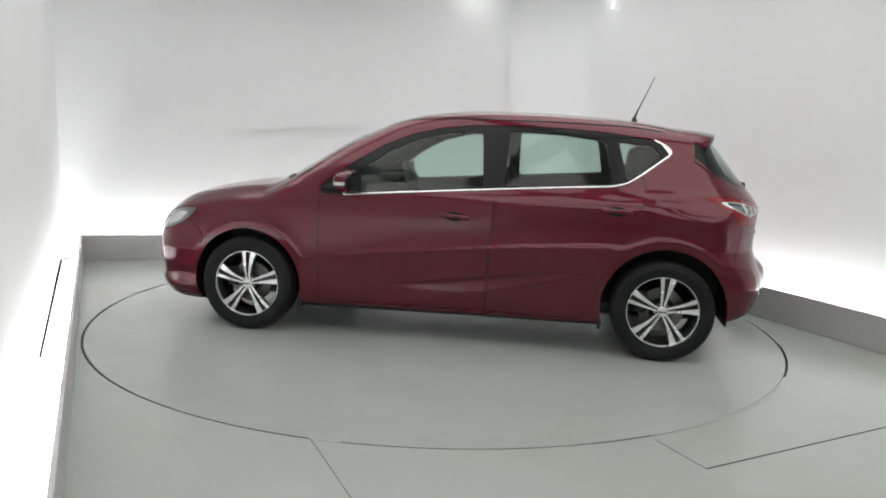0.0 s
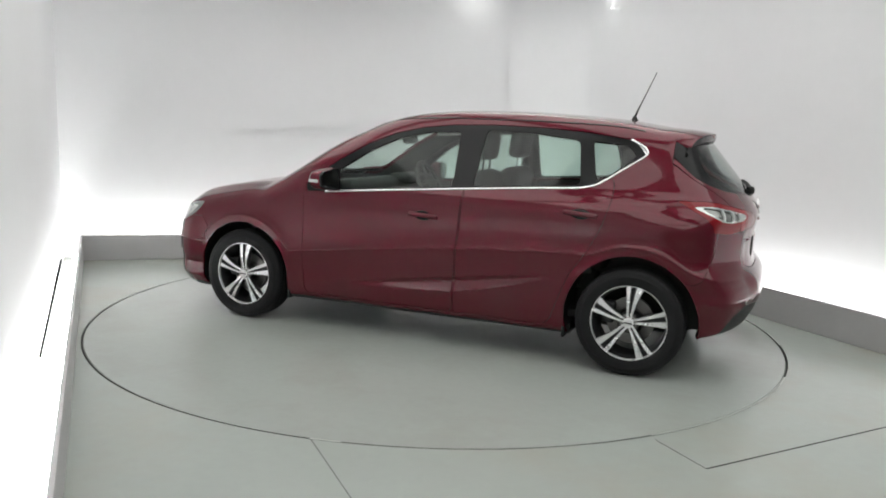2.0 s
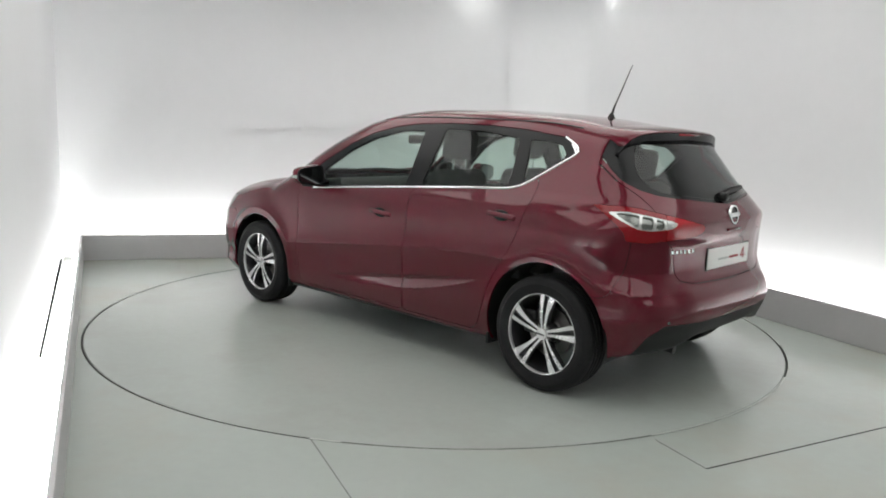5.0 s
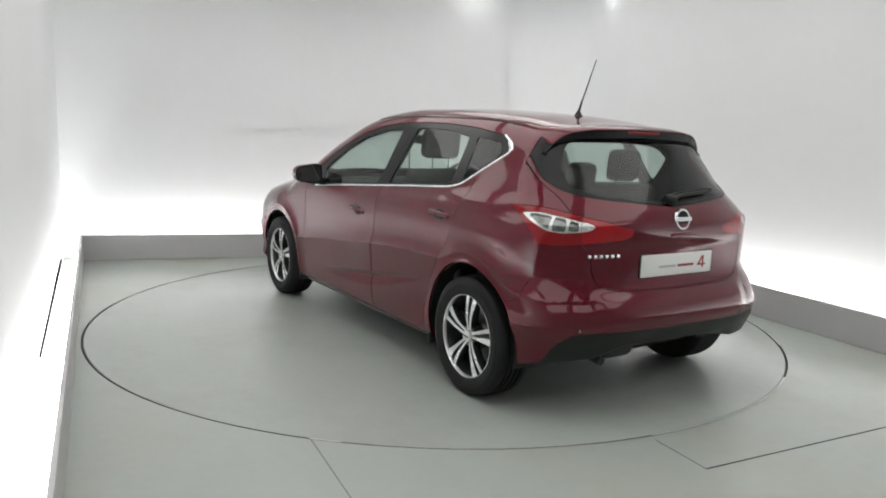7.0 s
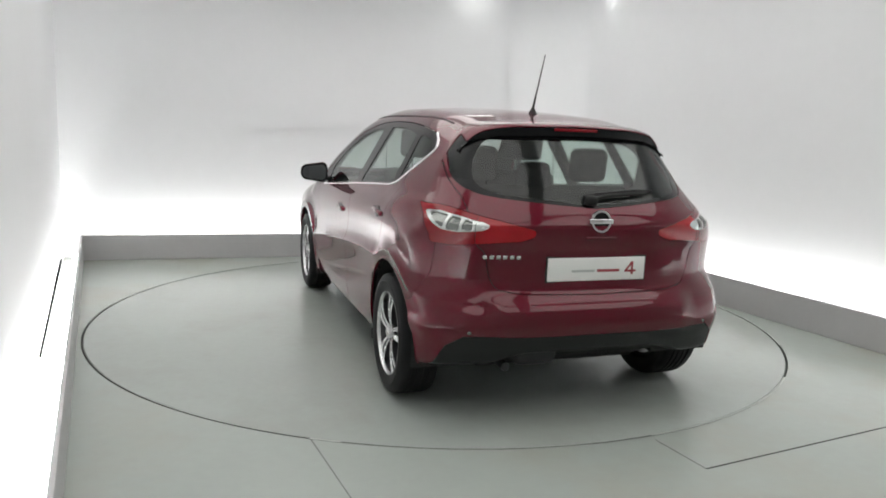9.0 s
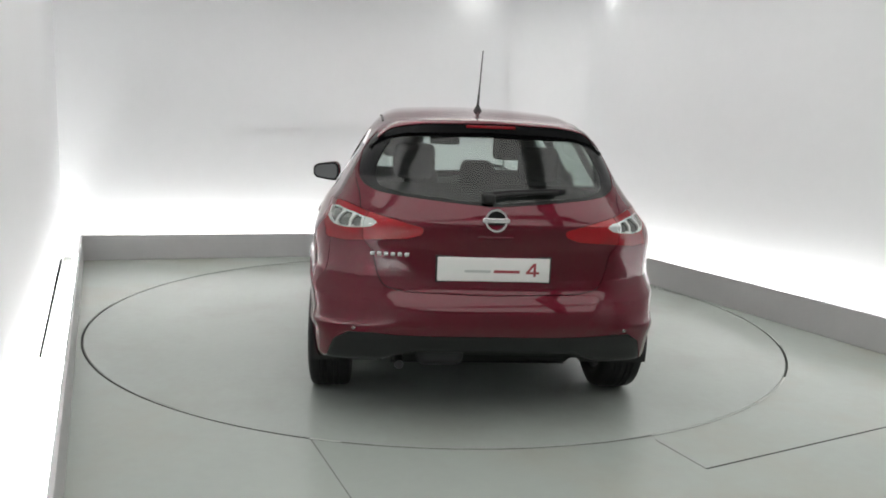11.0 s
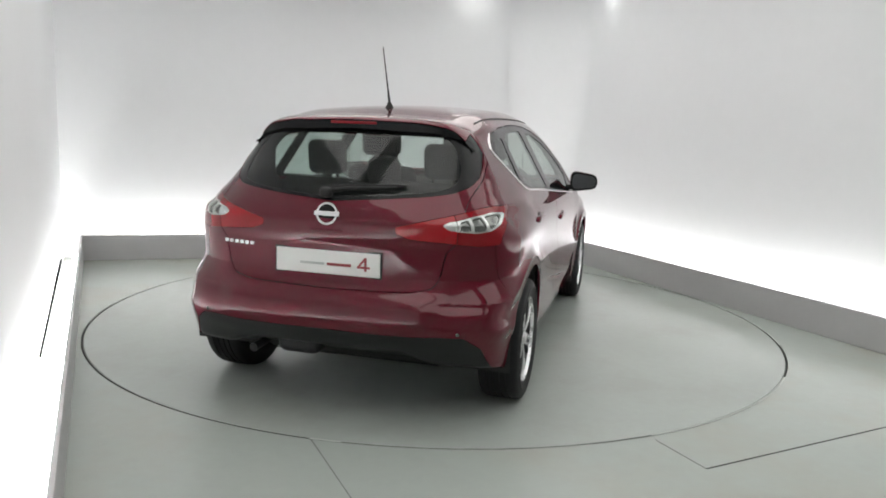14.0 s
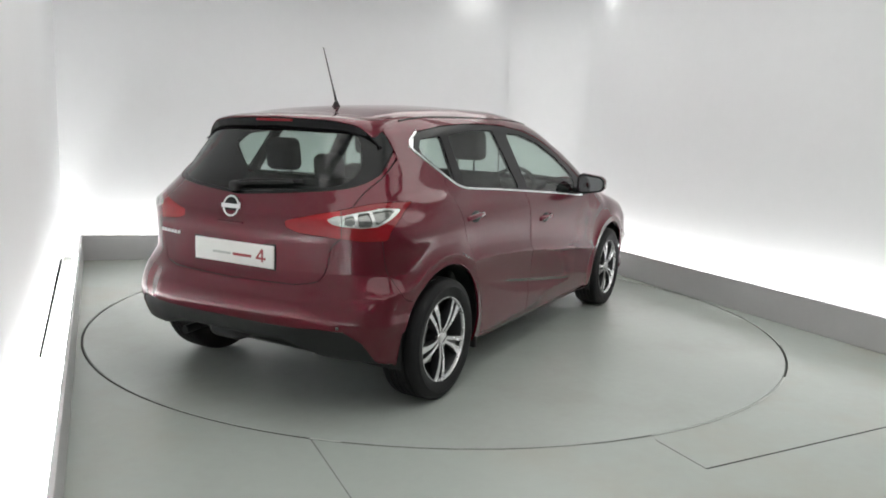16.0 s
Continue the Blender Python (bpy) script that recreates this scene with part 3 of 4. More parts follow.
# outlines on the side (x, z)
GLAZING = [(0.70, 0.945), (0.37, 0.972), (-0.29, 1.022), (-0.71, 1.052), (-1.02, 1.072), (-1.12, 1.105), (-1.355, 1.275), (-1.33, 1.315), (-1.24, 1.362), (-0.97, 1.396), (-0.69, 1.414),
           (-0.39, 1.420), (-0.10, 1.412), (0.10, 1.390), (0.29, 1.345), (0.47, 1.268), (0.66, 1.150), (0.80, 1.045), (0.86, 0.985), (0.84, 0.94)]
PANE_FRONT = [(0.60, 0.965), (-0.20, 1.027), (-0.165, 1.372), (0.05, 1.362), (0.27, 1.310), (0.45, 1.222), (0.66, 1.07)]
PANE_REAR = [(-0.33, 1.037), (-1.00, 1.086), (-0.95, 1.347), (-0.66, 1.380), (-0.345, 1.387)]
PANE_QUARTER = [(-1.09, 1.112), (-1.13, 1.125), (-1.30, 1.262), (-1.24, 1.325), (-1.03, 1.345)]
DOOR_FRONT = [(0.86, 1.02), (0.865, 0.60), (0.855, 0.25), (0.83, 0.235), (-0.225, 0.235), (-0.24, 0.26), (-0.285, 1.06)]
DOOR_REAR = [(-0.295, 1.06), (-0.25, 0.26), (-0.255, 0.235), (-0.83, 0.235), (-0.88, 0.27), (-0.93, 0.42), (-0.985, 0.56), (-1.08, 0.70), (-1.16, 0.86), (-1.205, 1.03), (-1.19, 1.14)]
BELT = [(0.70, 0.942), (0.37, 0.969), (-0.29, 1.019), (-0.71, 1.049), (-1.00, 1.066), (-1.09, 1.088), (-1.16, 1.132), (-1.27, 1.212), (-1.345, 1.266), (-1.357, 1.288), (-1.335, 1.318), (-1.25, 1.360)]
# outlines at the rear (y, z)
TAILGATE = [(-1.0, 0.632), (0.0, 0.632), (0.40, 0.640), (0.505, 0.660), (0.535, 0.72), (0.555, 0.83), (0.60, 0.865), (0.615, 1.0), (0.620, 1.07), (0.642, 1.12), (0.648, 1.18), (0.628, 1.285), (0.59, 1.37), (0.52, 1.43), (-1.0, 1.46)]
REAR_GLASS = [(-1.0, 1.034), (0.0, 1.034), (0.21, 1.050), (0.45, 1.072), (0.545, 1.086), (0.605, 1.112), (0.632, 1.150), (0.632, 1.20), (0.612, 1.285), (0.58, 1.36), (0.55, 1.405), (-1.0, 1.42)]
REAR_CLEAR = [(-1.0, 1.048), (0.0, 1.048), (0.21, 1.064), (0.43, 1.086), (0.52, 1.105), (0.555, 1.145), (0.55, 1.21), (0.50, 1.30), (0.46, 1.345), (-1.0, 1.375)]
TAIL_LAMP = deg([(26, 0.935), (37, 0.973), (45, 0.995), (50, 1.010), (55, 1.025), (60, 1.032), (71.5, 1.031), (66, 0.984), (62, 0.944), (59.5, 0.902), (59, 0.862), (52, 0.855), (42, 0.870), (31, 0.882), (26.5, 0.903)])
LAMP_WHITE = deg([(40.5, 0.952), (43, 0.969), (46, 0.974), (50, 0.988), (58.6, 1.008), (66, 1.003), (61, 0.966), (55.5, 0.926), (51, 0.917), (45, 0.924), (42.5, 0.931)])
LAMP_BOWLS = [deg([(46.0, 0.929), (46.2, 0.969), (49.0, 0.979), (49.3, 0.924)]), deg([(50.2, 0.923), (50.0, 0.982), (53.8, 0.992), (54.3, 0.926)]), deg([(55.2, 0.933), (54.8, 0.995), (60.5, 1.003), (63.0, 0.998), (59.0, 0.963)])]
HEAD_BRIGHT = [(1.77, 0.782), (1.87, 0.772), (1.97, 0.732), (2.05, 0.672), (1.95, 0.680), (1.84, 0.712)]
HEAD_LAMP = [(1.72, 0.812), (1.86, 0.797), (1.98, 0.750), (2.08, 0.668), (2.03, 0.640), (1.92, 0.660), (1.82, 0.700), (1.75, 0.755)]


def build_wheel(m, parent, side):
    """Alloy wheel with its tyre; its outer face looks along +y before m."""
    wheel = new("wheel")
    wheel.parent, wheel.matrix_basis = parent, m
    tw = 0.1025
    prof = [(0.212, -0.086), (0.218, -0.095), (0.232, -0.100), (0.262, -tw - 0.004), (0.290, -tw), (0.306, -0.094), (0.313, -0.080), (0.316, -0.055)]
    for y in (-0.046, -0.016, 0.016, 0.046):      # grooves round the tread
        prof += [(0.316, y - 0.0055), (0.309, y - 0.0040), (0.309, y + 0.0040), (0.316, y + 0.0055)]
    prof += [(0.316, 0.055), (0.313, 0.080), (0.306, 0.094), (0.290, tw), (0.275, tw + 0.002), (0.272, tw + 0.005), (0.262, tw + 0.004), (0.246, 0.104), (0.234, 0.100), (0.226, 0.098), (0.219, 0.094), (0.214, 0.086)]
    bm = lathe(prof, 96, closed=True)
    part("tyre", bm, RUBBER, wheel, "black road tyre", sharp=50)
    # barrel, bright outer flange
    part("barrel", lathe([(0.213, 0.078), (0.204, 0.060), (0.198, 0.02), (0.196, -0.08), (0.212, -0.09)], 72), ALLOY_DARK, wheel, "dark painted wheel barrel")
    part("flange", lathe([(0.2155, 0.080), (0.2200, 0.0905), (0.2195, 0.0955), (0.2160, 0.0955), (0.2135, 0.0900), (0.2125, 0.074)], 96, closed=True), ALLOY, wheel, "bright machined wheel flange")
    # five twin spokes
    for k in range(5):
        turn = Matrix.Rotation(radians(72 * k), 4, "Y")
        for s in (-1, 1):
            for nm, mat, shape, lab in (("spoke", ALLOY_DARK, ((-1, -0.030), (-1, -0.0025), (1, -0.0025), (1, -0.030)), "dark painted alloy spoke"),
                                        ("spoke_face", ALLOY, ((-0.90, -0.004), (-0.86, 0.0), (0.86, 0.0), (0.90, -0.004)), "bright machined spoke face")):
                bm, rows = bmesh.new(), []
                for i in range(11):
                    t = i / 10
                    r = 0.030 + (0.2125 - 0.030) * t
                    bend = 0.0105 + (0.0165 * t ** 1.3 if s > 0 else 0.0300 * t ** 1.5)
                    half = 0.0078 + (0.0068 * t ** 1.6 if s > 0 else 0.0165 * t ** 1.9)
                    y = 0.074 + 0.012 * math.sin(math.pi * min(t * 0.9 + 0.05, 1)) + 0.004 * t
                    rows.append([bm.verts.new((s * bend + u * half, y + h, r)) for u, h in shape])
                for a, b in zip(rows, rows[1:]):
                    for c in range(4):
                        bm.faces.new((a[c], a[(c + 1) % 4], b[(c + 1) % 4], b[c]))
                bm.faces.new(rows[0])
                bm.faces.new(rows[-1][::-1])
                bmesh.ops.transform(bm, matrix=turn, verts=bm.verts)
                part(nm, bm, mat, wheel, lab, sharp=30)
        # dark pocket behind each pair
        bm, rows = bmesh.new(), []
        for i in range(6):
            t = i / 5
            r = 0.06 + 0.145 * t
            half = 0.008 + 0.020 * t
            rows.append([bm.verts.new((u * half, 0.060 + 0.004 * t + h, r)) for u, h in ((-1, -0.03), (-1, 0), (1, 0), (1, -0.03))])
        for a, b in zip(rows, rows[1:]):
            for c in range(4):
                bm.faces.new((a[c], a[(c + 1) % 4], b[(c + 1) % 4], b[c]))
        bmesh.ops.transform(bm, matrix=turn, verts=bm.verts)
        part("spoke_web", bm, ALLOY_DARK, wheel, "dark painted web between twin spokes")
    part("hub", lathe([(0.0005, 0.074), (0.050, 0.074), (0.058, 0.068), (0.062, 0.04), (0.062, 0.0)], 40), ALLOY_DARK, wheel)
    part("hub_cap", lathe([(0.0005, 0.096), (0.026, 0.095), (0.031, 0.091), (0.032, 0.070)], 40), ALLOY, wheel, "small silver hub cap")
    part("hub_badge", box(0.05, 0.003, 0.008, 0.001, (0, 0.0965, 0)), ALLOY_DARK, wheel)
    for k in range(5):
        a = radians(54 + 72 * k)
        bm = lathe([(0.0005, 0.079), (0.008, 0.079), (0.0095, 0.074), (0.0095, 0.06)], 8)
        bmesh.ops.translate(bm, vec=(0.047 * math.cos(a), 0, 0.047 * math.sin(a)), verts=bm.verts)
        part("wheel_nut", bm, STEEL, wheel)
    part("brake_disc", lathe([(0.07, 0.022), (0.08, 0.010), (0.138, 0.010), (0.140, 0.0), (0.138, -0.012), (0.07, -0.012)], 56, closed=True), STEEL, wheel, "bare steel brake disc")
    part("brake_caliper", box(0.07, 0.07, 0.13, 0.014, (0.128, 0.0, 0.03)), ALLOY_DARK, wheel)
    return wheel


def cushion(sx, sy, sz, bevel, lean=0.0, at=(0, 0, 0), bulge=0.0):
    b = box(sx, sy, sz, bevel, segs=5)
    bmesh.ops.subdivide_edges(b, edges=[e for e in b.edges if e.calc_length() > 0.12], cuts=3, use_grid_fill=True)
    for q in b.verts:
        c = (1 - (2 * q.co.y / sy) ** 2) * (1 - (2 * q.co.z / sz) ** 2)
        q.co.x += bulge * c * (1 if q.co.x > 0 else -1)
    bmesh.ops.transform(b, matrix=Matrix.Translation(at) @ Matrix.Rotation(radians(lean), 4, "Y"), verts=b.verts)
    return b


def headrest(name, x, y, z, car_part, wide=0.27):
    h = part(name, cushion(0.10, wide, 0.19, 0.042, -8, (x, y, z), 0.012), FABRIC, car_part, "black fabric headrest")
    for dy in (-0.06, 0.06):
        part("headrest_post", tube([(x + 0.005, y + dy, z - 0.22), (x, y + dy, z - 0.07)], 0.007), CHROME, h, "thin chrome post")
    return h


def build_car():
    thing = tagged(new("car"), "dark red metallic five-door hatchback with bright alloy wheels, on the turntable", "car")
    sh = Shell()
    # wheel openings
    for ax, r in ((AXLE, 0.366), (-AXLE, 0.382)):
        sh.take(lambda p: np.maximum(np.hypot(p[:, 0] - ax, p[:, 2] - HUB_Z - 0.008) - r, 0.45 - p[:, 1]))
    below = sh.take(lambda p: p[:, 2] - 0.205)
    glazing = sh.take(poly_field(GLAZING, XZ, lambda p: 0.3 - p[:, 1]), 0.002)
    screen = sh.take(poly_field(rounded([(1.26, -0.9), (1.26, 0.0), (1.19, 0.42), (1.06, 0.68), (0.94, 0.665), (0.50, 0.55), (0.44, 0.48), (0.40, 0.0), (0.40, -0.9)], 0.05), XY, lambda p: 0.98 - p[:, 2]), 0.002)
    lamp = sh.take(poly_field(rounded(TAIL_LAMP, 0.012), AROUND, lambda p: p[:, 0] + 1.45), 0.0008)
    head = sh.take(poly_field(rounded(HEAD_LAMP, 0.03), XZ, lambda p: 0.38 - p[:, 1]), 0.002)
    rear_glass = sh.take(poly_field(rounded(REAR_GLASS, 0.02), YZ, lambda p: p[:, 0] + 1.5), 0.0014)
    cheek = sh.take(poly_field([(-1.515, 1.272), (-1.56, 1.302), (-1.62, 1.330), (-1.68, 1.352), (-1.75, 1.37), (-1.75, 1.262), (-1.60, 1.266)], XZ, lambda p: np.maximum(0.44 - p[:, 1], p[:, 0] + 1.45)))
    diffuser = sh.take(lambda p: np.maximum(np.maximum(p[:, 2] - np.interp(p[:, 1], (0, 0.25, 0.42, 0.55, 0.66, 0.73, 0.765, 0.86), (0.450, 0.448, 0.449, 0.452, 0.448, 0.400, 0.30, 0.2)), p[:, 0] + np.interp(p[:, 1], (0.55, 0.66), (1.45, 1.72))), -p[:, 2]), 0.002)
    gate = sh.take(poly_field(rounded(TAILGATE, 0.03), YZ, lambda p: p[:, 0] + 1.5), 0.0019)
    door_f = sh.take(poly_field(rounded(DOOR_FRONT, 0.04), XZ, lambda p: 0.3 - p[:, 1]), 0.0016)
    door_r = sh.take(poly_field(rounded(DOOR_REAR, 0.04), XZ, lambda p: 0.3 - p[:, 1]), 0.0016)
    cowl = sh.take(poly_field([(1.30, -0.9), (1.30, 0.0), (1.22, 0.45), (1.13, 0.66), (1.075, 0.685), (1.19, 0.42), (1.26, 0.0), (1.26, -0.9)], XY, lambda p: 0.93 - p[:, 2]), 0.002)
    fog = sh.take(poly_field(rounded([(1.95, 0.43), (2.3, 0.45), (2.3, 0.30), (1.99, 0.315)], 0.03), XZ, lambda p: 0.40 - p[:, 1]), 0.002)
    hood = sh.take(poly_field(rounded([(1.30, -0.9), (1.30, 0.0), (1.22, 0.45), (1.13, 0.66), (1.3, 0.70), (1.7, 0.665), (1.92, 0.52), (2.03, 0.25), (2.05, 0.0), (2.05, -0.9)], 0.05), XY, lambda p: 0.7 - p[:, 2]), 0.0025)
    bumper_r = sh.take(poly_field(rounded([(-2.4, 0.1), (-2.4, 0.878), (-1.79, 0.878), (-1.775, 0.74), (-1.735, 0.60), (-1.69, 0.574), (-1.61, 0.570), (-1.60, 0.1)], 0.02), XZ), 0.0010)
    bumper_f = sh.take(poly_field([(2.5, 0.1), (2.5, 0.70), (1.95, 0.70), (1.72, 0.70), (1.66, 0.62), (1.66, 0.1)], XZ), 0.002)
    trim_faces = np.concatenate([sh.rest, door_f, door_r, gate, hood, diffuser, bumper_r, bumper_f, lamp, head])
    body = panel("body", sh.v, sh.rest, PAINT, thing, 2, label="dark red metallic painted body shell")
    panel("cowl_panel", sh.v, cowl, BLACK_PLASTIC, thing, 2, 0.004, 0.01, "black plastic cowl below the windscreen")
    for mir in (0, 1):
        panel("fog_lamp_recess", sh.v, fog, GLOSS_BLACK, thing, mir, 0.02, 0.02, "black fog lamp recess")
    panel("underbody", sh.v, below, BLACK_PLASTIC, thing, 2, lip=0)
    panel("bonnet", sh.v, hood, PAINT, thing, 2)
    panel("rear_bumper", sh.v, bumper_r, PAINT, thing, 2, label="dark red painted rear bumper")
    panel("front_bumper", sh.v, bumper_f, PAINT, thing, 2, label="dark red painted front bumper")
    panel("diffuser", sh.v, diffuser, BLACK_PLASTIC, thing, 2, 0.004, 0.02, "black textured plastic bumper skirt")
    panel("windscreen", sh.v, screen, WINDSCREEN, thing, 2, 0.004, 0, "clear laminated windscreen").visible_shadow = False
    # lining: the skin again, 30 mm inside, so that no gap looks through
    f = trim_faces
    low_mask = sh.v[f].mean(1)
    lining = f[~((low_mask[:, 2] < 0.62) & (np.abs(np.abs(low_mask[:, 0]) - AXLE) < 0.40))]
    panel("cabin_lining", sh.v, lining[sh.v[lining].mean(1)[:, 2] < 1.36], TRIM, thing, 2, 0.035, 0, "charcoal cabin lining")
    panel("headliner", sh.v, lining[sh.v[lining].mean(1)[:, 2] >= 1.36], HEADLINER, thing, 2, 0.035, 0, "light grey headliner")
    # rear hatch
    hatch = panel("tailgate", sh.v, gate, PAINT, thing, 2, label="closed dark red tailgate")
    clear, frit = sh.split(rear_glass, poly_field(rounded(REAR_CLEAR, 0.03), YZ))
    panel("rear_window", sh.v, clear, REAR_WINDOW, hatch, 2, 0.004, 0, "tinted rear window").visible_shadow = False
    panel("window_border", sh.v, frit, GLOSS_BLACK, hatch, 2, 0.003, 0.01, "gloss black glass border")
    for mir in (0, 1):
        panel("spoiler_cheek", sh.v, cheek, GLOSS_BLACK, hatch, mir, -0.004, 0.012, "gloss black spoiler end beside the rear window")
    white, red = sh.split(lamp, poly_field(rounded(LAMP_WHITE, 0.005), AROUND))
    white_in, white = sh.split(white, lambda p: AROUND(p)[:, 0] - radians(45.2) * 0.8, 0.0015)
    bowls = []
    for outline in LAMP_BOWLS:
        bowl, white = sh.split(white, poly_field(rounded(outline, 0.004), AROUND))
        bowls.append(bowl)
    head_mid, head_rim = sh.split(head, poly_field(rounded(HEAD_BRIGHT, 0.02), XZ))
    inner, outer = sh.split(red, lambda p: AROUND(p)[:, 0] - radians(45.2) * 0.8, 0.0015)
    for mir in (0, 1):
        s = -1 if mir else 1
        tl = panel("tail_lamp", sh.v, outer, LAMP_RED, thing, mir, 0.001, label="red and clear wrap-round tail lamp")
        panel("inner_lens", sh.v, inner, LAMP_RED_LIGHT, tl, mir, 0.001, label="bright red inner lamp lens")
        panel("clear_lens", sh.v, white_in, LAMP_CLEAR, tl, mir, 0.003, label="clear silver inner lens")
        panel("clear_lens", sh.v, white, LAMP_CLEAR, tl, mir, 0.003, label="clear silver indicator lens")
        for bowl in bowls:
            panel("lamp_bowl", sh.v, bowl, LAMP_SMOKE, tl, mir, 0.012, 0.0, label="grey faceted lamp bowl")
        hl = panel("head_lamp", sh.v, head_rim, LAMP_SMOKE, thing, mir, 0.004, label="clear swept-back headlamp with grey surround")
        panel("reflector", sh.v, head_mid, LAMP_CLEAR, hl, mir, 0.006, label="bright headlamp reflector")
        for nm, faces, pane, hx, hz in (("front_door", door_f, PANE_FRONT, -0.03, 0.838), ("rear_door", door_r, PANE_REAR, -1.03, 0.922)):
            door = panel(nm, sh.v, faces, PAINT, thing, mir, label="closed dark red car door")
            g, _ = sh.split(glazing, poly_field(rounded(pane, 0.03), XZ))
            panel("door_glass", sh.v, g, WINDOW, door, mir, 0.005, 0, "green-tinted side window").visible_shadow = False
            # handle over a black disc that stands in for the recess's shade
            y, n = side_y(hx, hz), grad(np.array([[hx, side_y(hx, hz), hz]]))[0]
            tilt = Matrix.Rotation(math.atan2(n[2], n[1]) * s, 4, "X")
            at = Matrix.Translation((hx, s * y, hz)) @ tilt @ Matrix.Rotation(radians(-4), 4, "Y")
            bm = box(0.205, 0.026, 0.030, 0.012, (0, s * 0.012, 0.0), 4)
            for q in bm.verts:
                q.co.y -= s * 0.016 * (q.co.x / 0.107) ** 2
            part("door_handle", bm, PAINT, door, "body-coloured pull handle", at)
            bm = bmesh.new()
            bmesh.ops.create_uvsphere(bm, u_segments=24, v_segments=12, radius=1, matrix=Matrix.Diagonal((0.060, 0.005, 0.030, 1)))
            part("recess_shade", bm, GLOSS_BLACK, door, "black disc in place of the shade in the handle recess", at)
        rest = glazing
        for pane in (PANE_FRONT, PANE_REAR):
            _, rest = sh.split(rest, poly_field(rounded(pane, 0.03), XZ))
        quarter, rest = sh.split(rest, poly_field(rounded(PANE_QUARTER, 0.025), XZ))
        panel("quarter_glass", sh.v, quarter, WINDOW, thing, mir, 0.005, 0, "small green-tinted quarter window").visible_shadow = False
        tip, rest = sh.split(rest, poly_field([(-1.262, 1.362), (-1.30, 1.36), (-1.40, 1.28), (-1.355, 1.272), (-1.343, 1.274), (-1.330, 1.295), (-1.290, 1.337)], XZ))
        panel("chrome_corner", sh.v, tip, CHROME, thing, mir, -0.002, 0.01, "bright chrome corner piece of the side windows")
        panel("window_frame", sh.v, rest, GLOSS_BLACK, thing, mir, 0.002, 0.02, "gloss black window pillars and frame")
        ribbon(BELT, s, 0.014, 0.006, CHROME, "chrome_strip", thing, "bright chrome strip below the side windows")
        # sill flap behind each wheel, arch linings
        for ax in (AXLE, -AXLE):
            bm, rows = bmesh.new(), []
            for k in range(37):
                a = radians(-12 + 204 * k / 36)
                rows.append([bm.verts.new((ax + 0.388 * math.cos(a), s * y, HUB_Z + 0.008 + 0.388 * math.sin(a))) for y in (0.50, 0.70, 0.84)])
            for a, b in zip(rows, rows[1:]):
                for c in range(2):
                    bm.faces.new((a[c], a[c + 1], b[c + 1], b[c]))
            bm.faces.new([r[0] for r in rows])
            part("arch_lining", bm, BLACK_PLASTIC, thing, "black wheel arch lining")
            bm = box(0.018, 0.16, 0.065, 0.006, (ax - 0.366 if ax > 0 else ax + 0.380, s * 0.77, 0.210))
            part("mud_flap", bm, BLACK_PLASTIC, thing)
        build_mirror(thing, s)
        for ax in (AXLE, -AXLE):
            track = 0.782 if ax > 0 else 0.762
            m = pose(ax, s * track, HUB_Z, 0, (-1 if ax > 0 else -4), 0)
            if s < 0:
                m = pose(ax, s * track, HUB_Z, 0, 20 if ax > 0 else 34, 180)
            build_wheel(m, thing, s)
    build_cabin(thing)
    build_rear_fittings(thing, hatch)
    return thing


def build_mirror(thing, s):
    """Door mirror: painted cap, dark base, lamp bar and glass."""
    def taper(bm):
        for q in bm.verts:
            q.co.z *= 1 - 0.22 * (s * q.co.y / 0.100)
        return bm
    bm = box(0.130, 0.200, 0.134, 0.046, segs=7)
    for q in bm.verts:
        if q.co.x > 0:
            q.co.x *= 1.0 - 0.35 * (2 * q.co.y / 0.200) ** 2
            q.co.z *= 1 - 0.25 * (q.co.x / 0.065) ** 2
    at = pose(0.665, s * 0.925, 1.030, 0, 0, s * -8)
    cap = part("mirror_housing", taper(bm), PAINT, thing, "dark red door mirror housing", at)
    def plate(w, h, r, t):
        """A thin upright plate with well-rounded corners."""
        b = prism(rounded([(-w / 2, -h / 2), (w / 2, -h / 2), (w / 2, h / 2), (-w / 2, h / 2)], r, 7), -t / 2, t / 2)
        bmesh.ops.transform(b, matrix=Matrix(((0, 0, 1, 0), (1, 0, 0, 0), (0, 1, 0, 0), (0, 0, 0, 1))), verts=b.verts)
        return b
    part("mirror_rim", taper(plate(0.196, 0.130, 0.05, 0.016)), GLOSS_BLACK, cap, "black mirror surround", Matrix.Translation((-0.060, 0, 0)))
    part("mirror_glass", taper(plate(0.172, 0.102, 0.042, 0.004)), MIRROR, cap, "mirror glass", Matrix.Translation((-0.0675, 0, 0)))
    part("indicator_bar", box(0.078, 0.10, 0.026, 0.010, (-0.002, s * 0.053, -0.008), 4), LAMP_CLEAR, cap, "clear indicator bar")
    part("mirror_foot", box(0.07, 0.13, 0.035, 0.014, (0.0, s * -0.10, -0.045)), GLOSS_BLACK, cap, "black mirror foot")


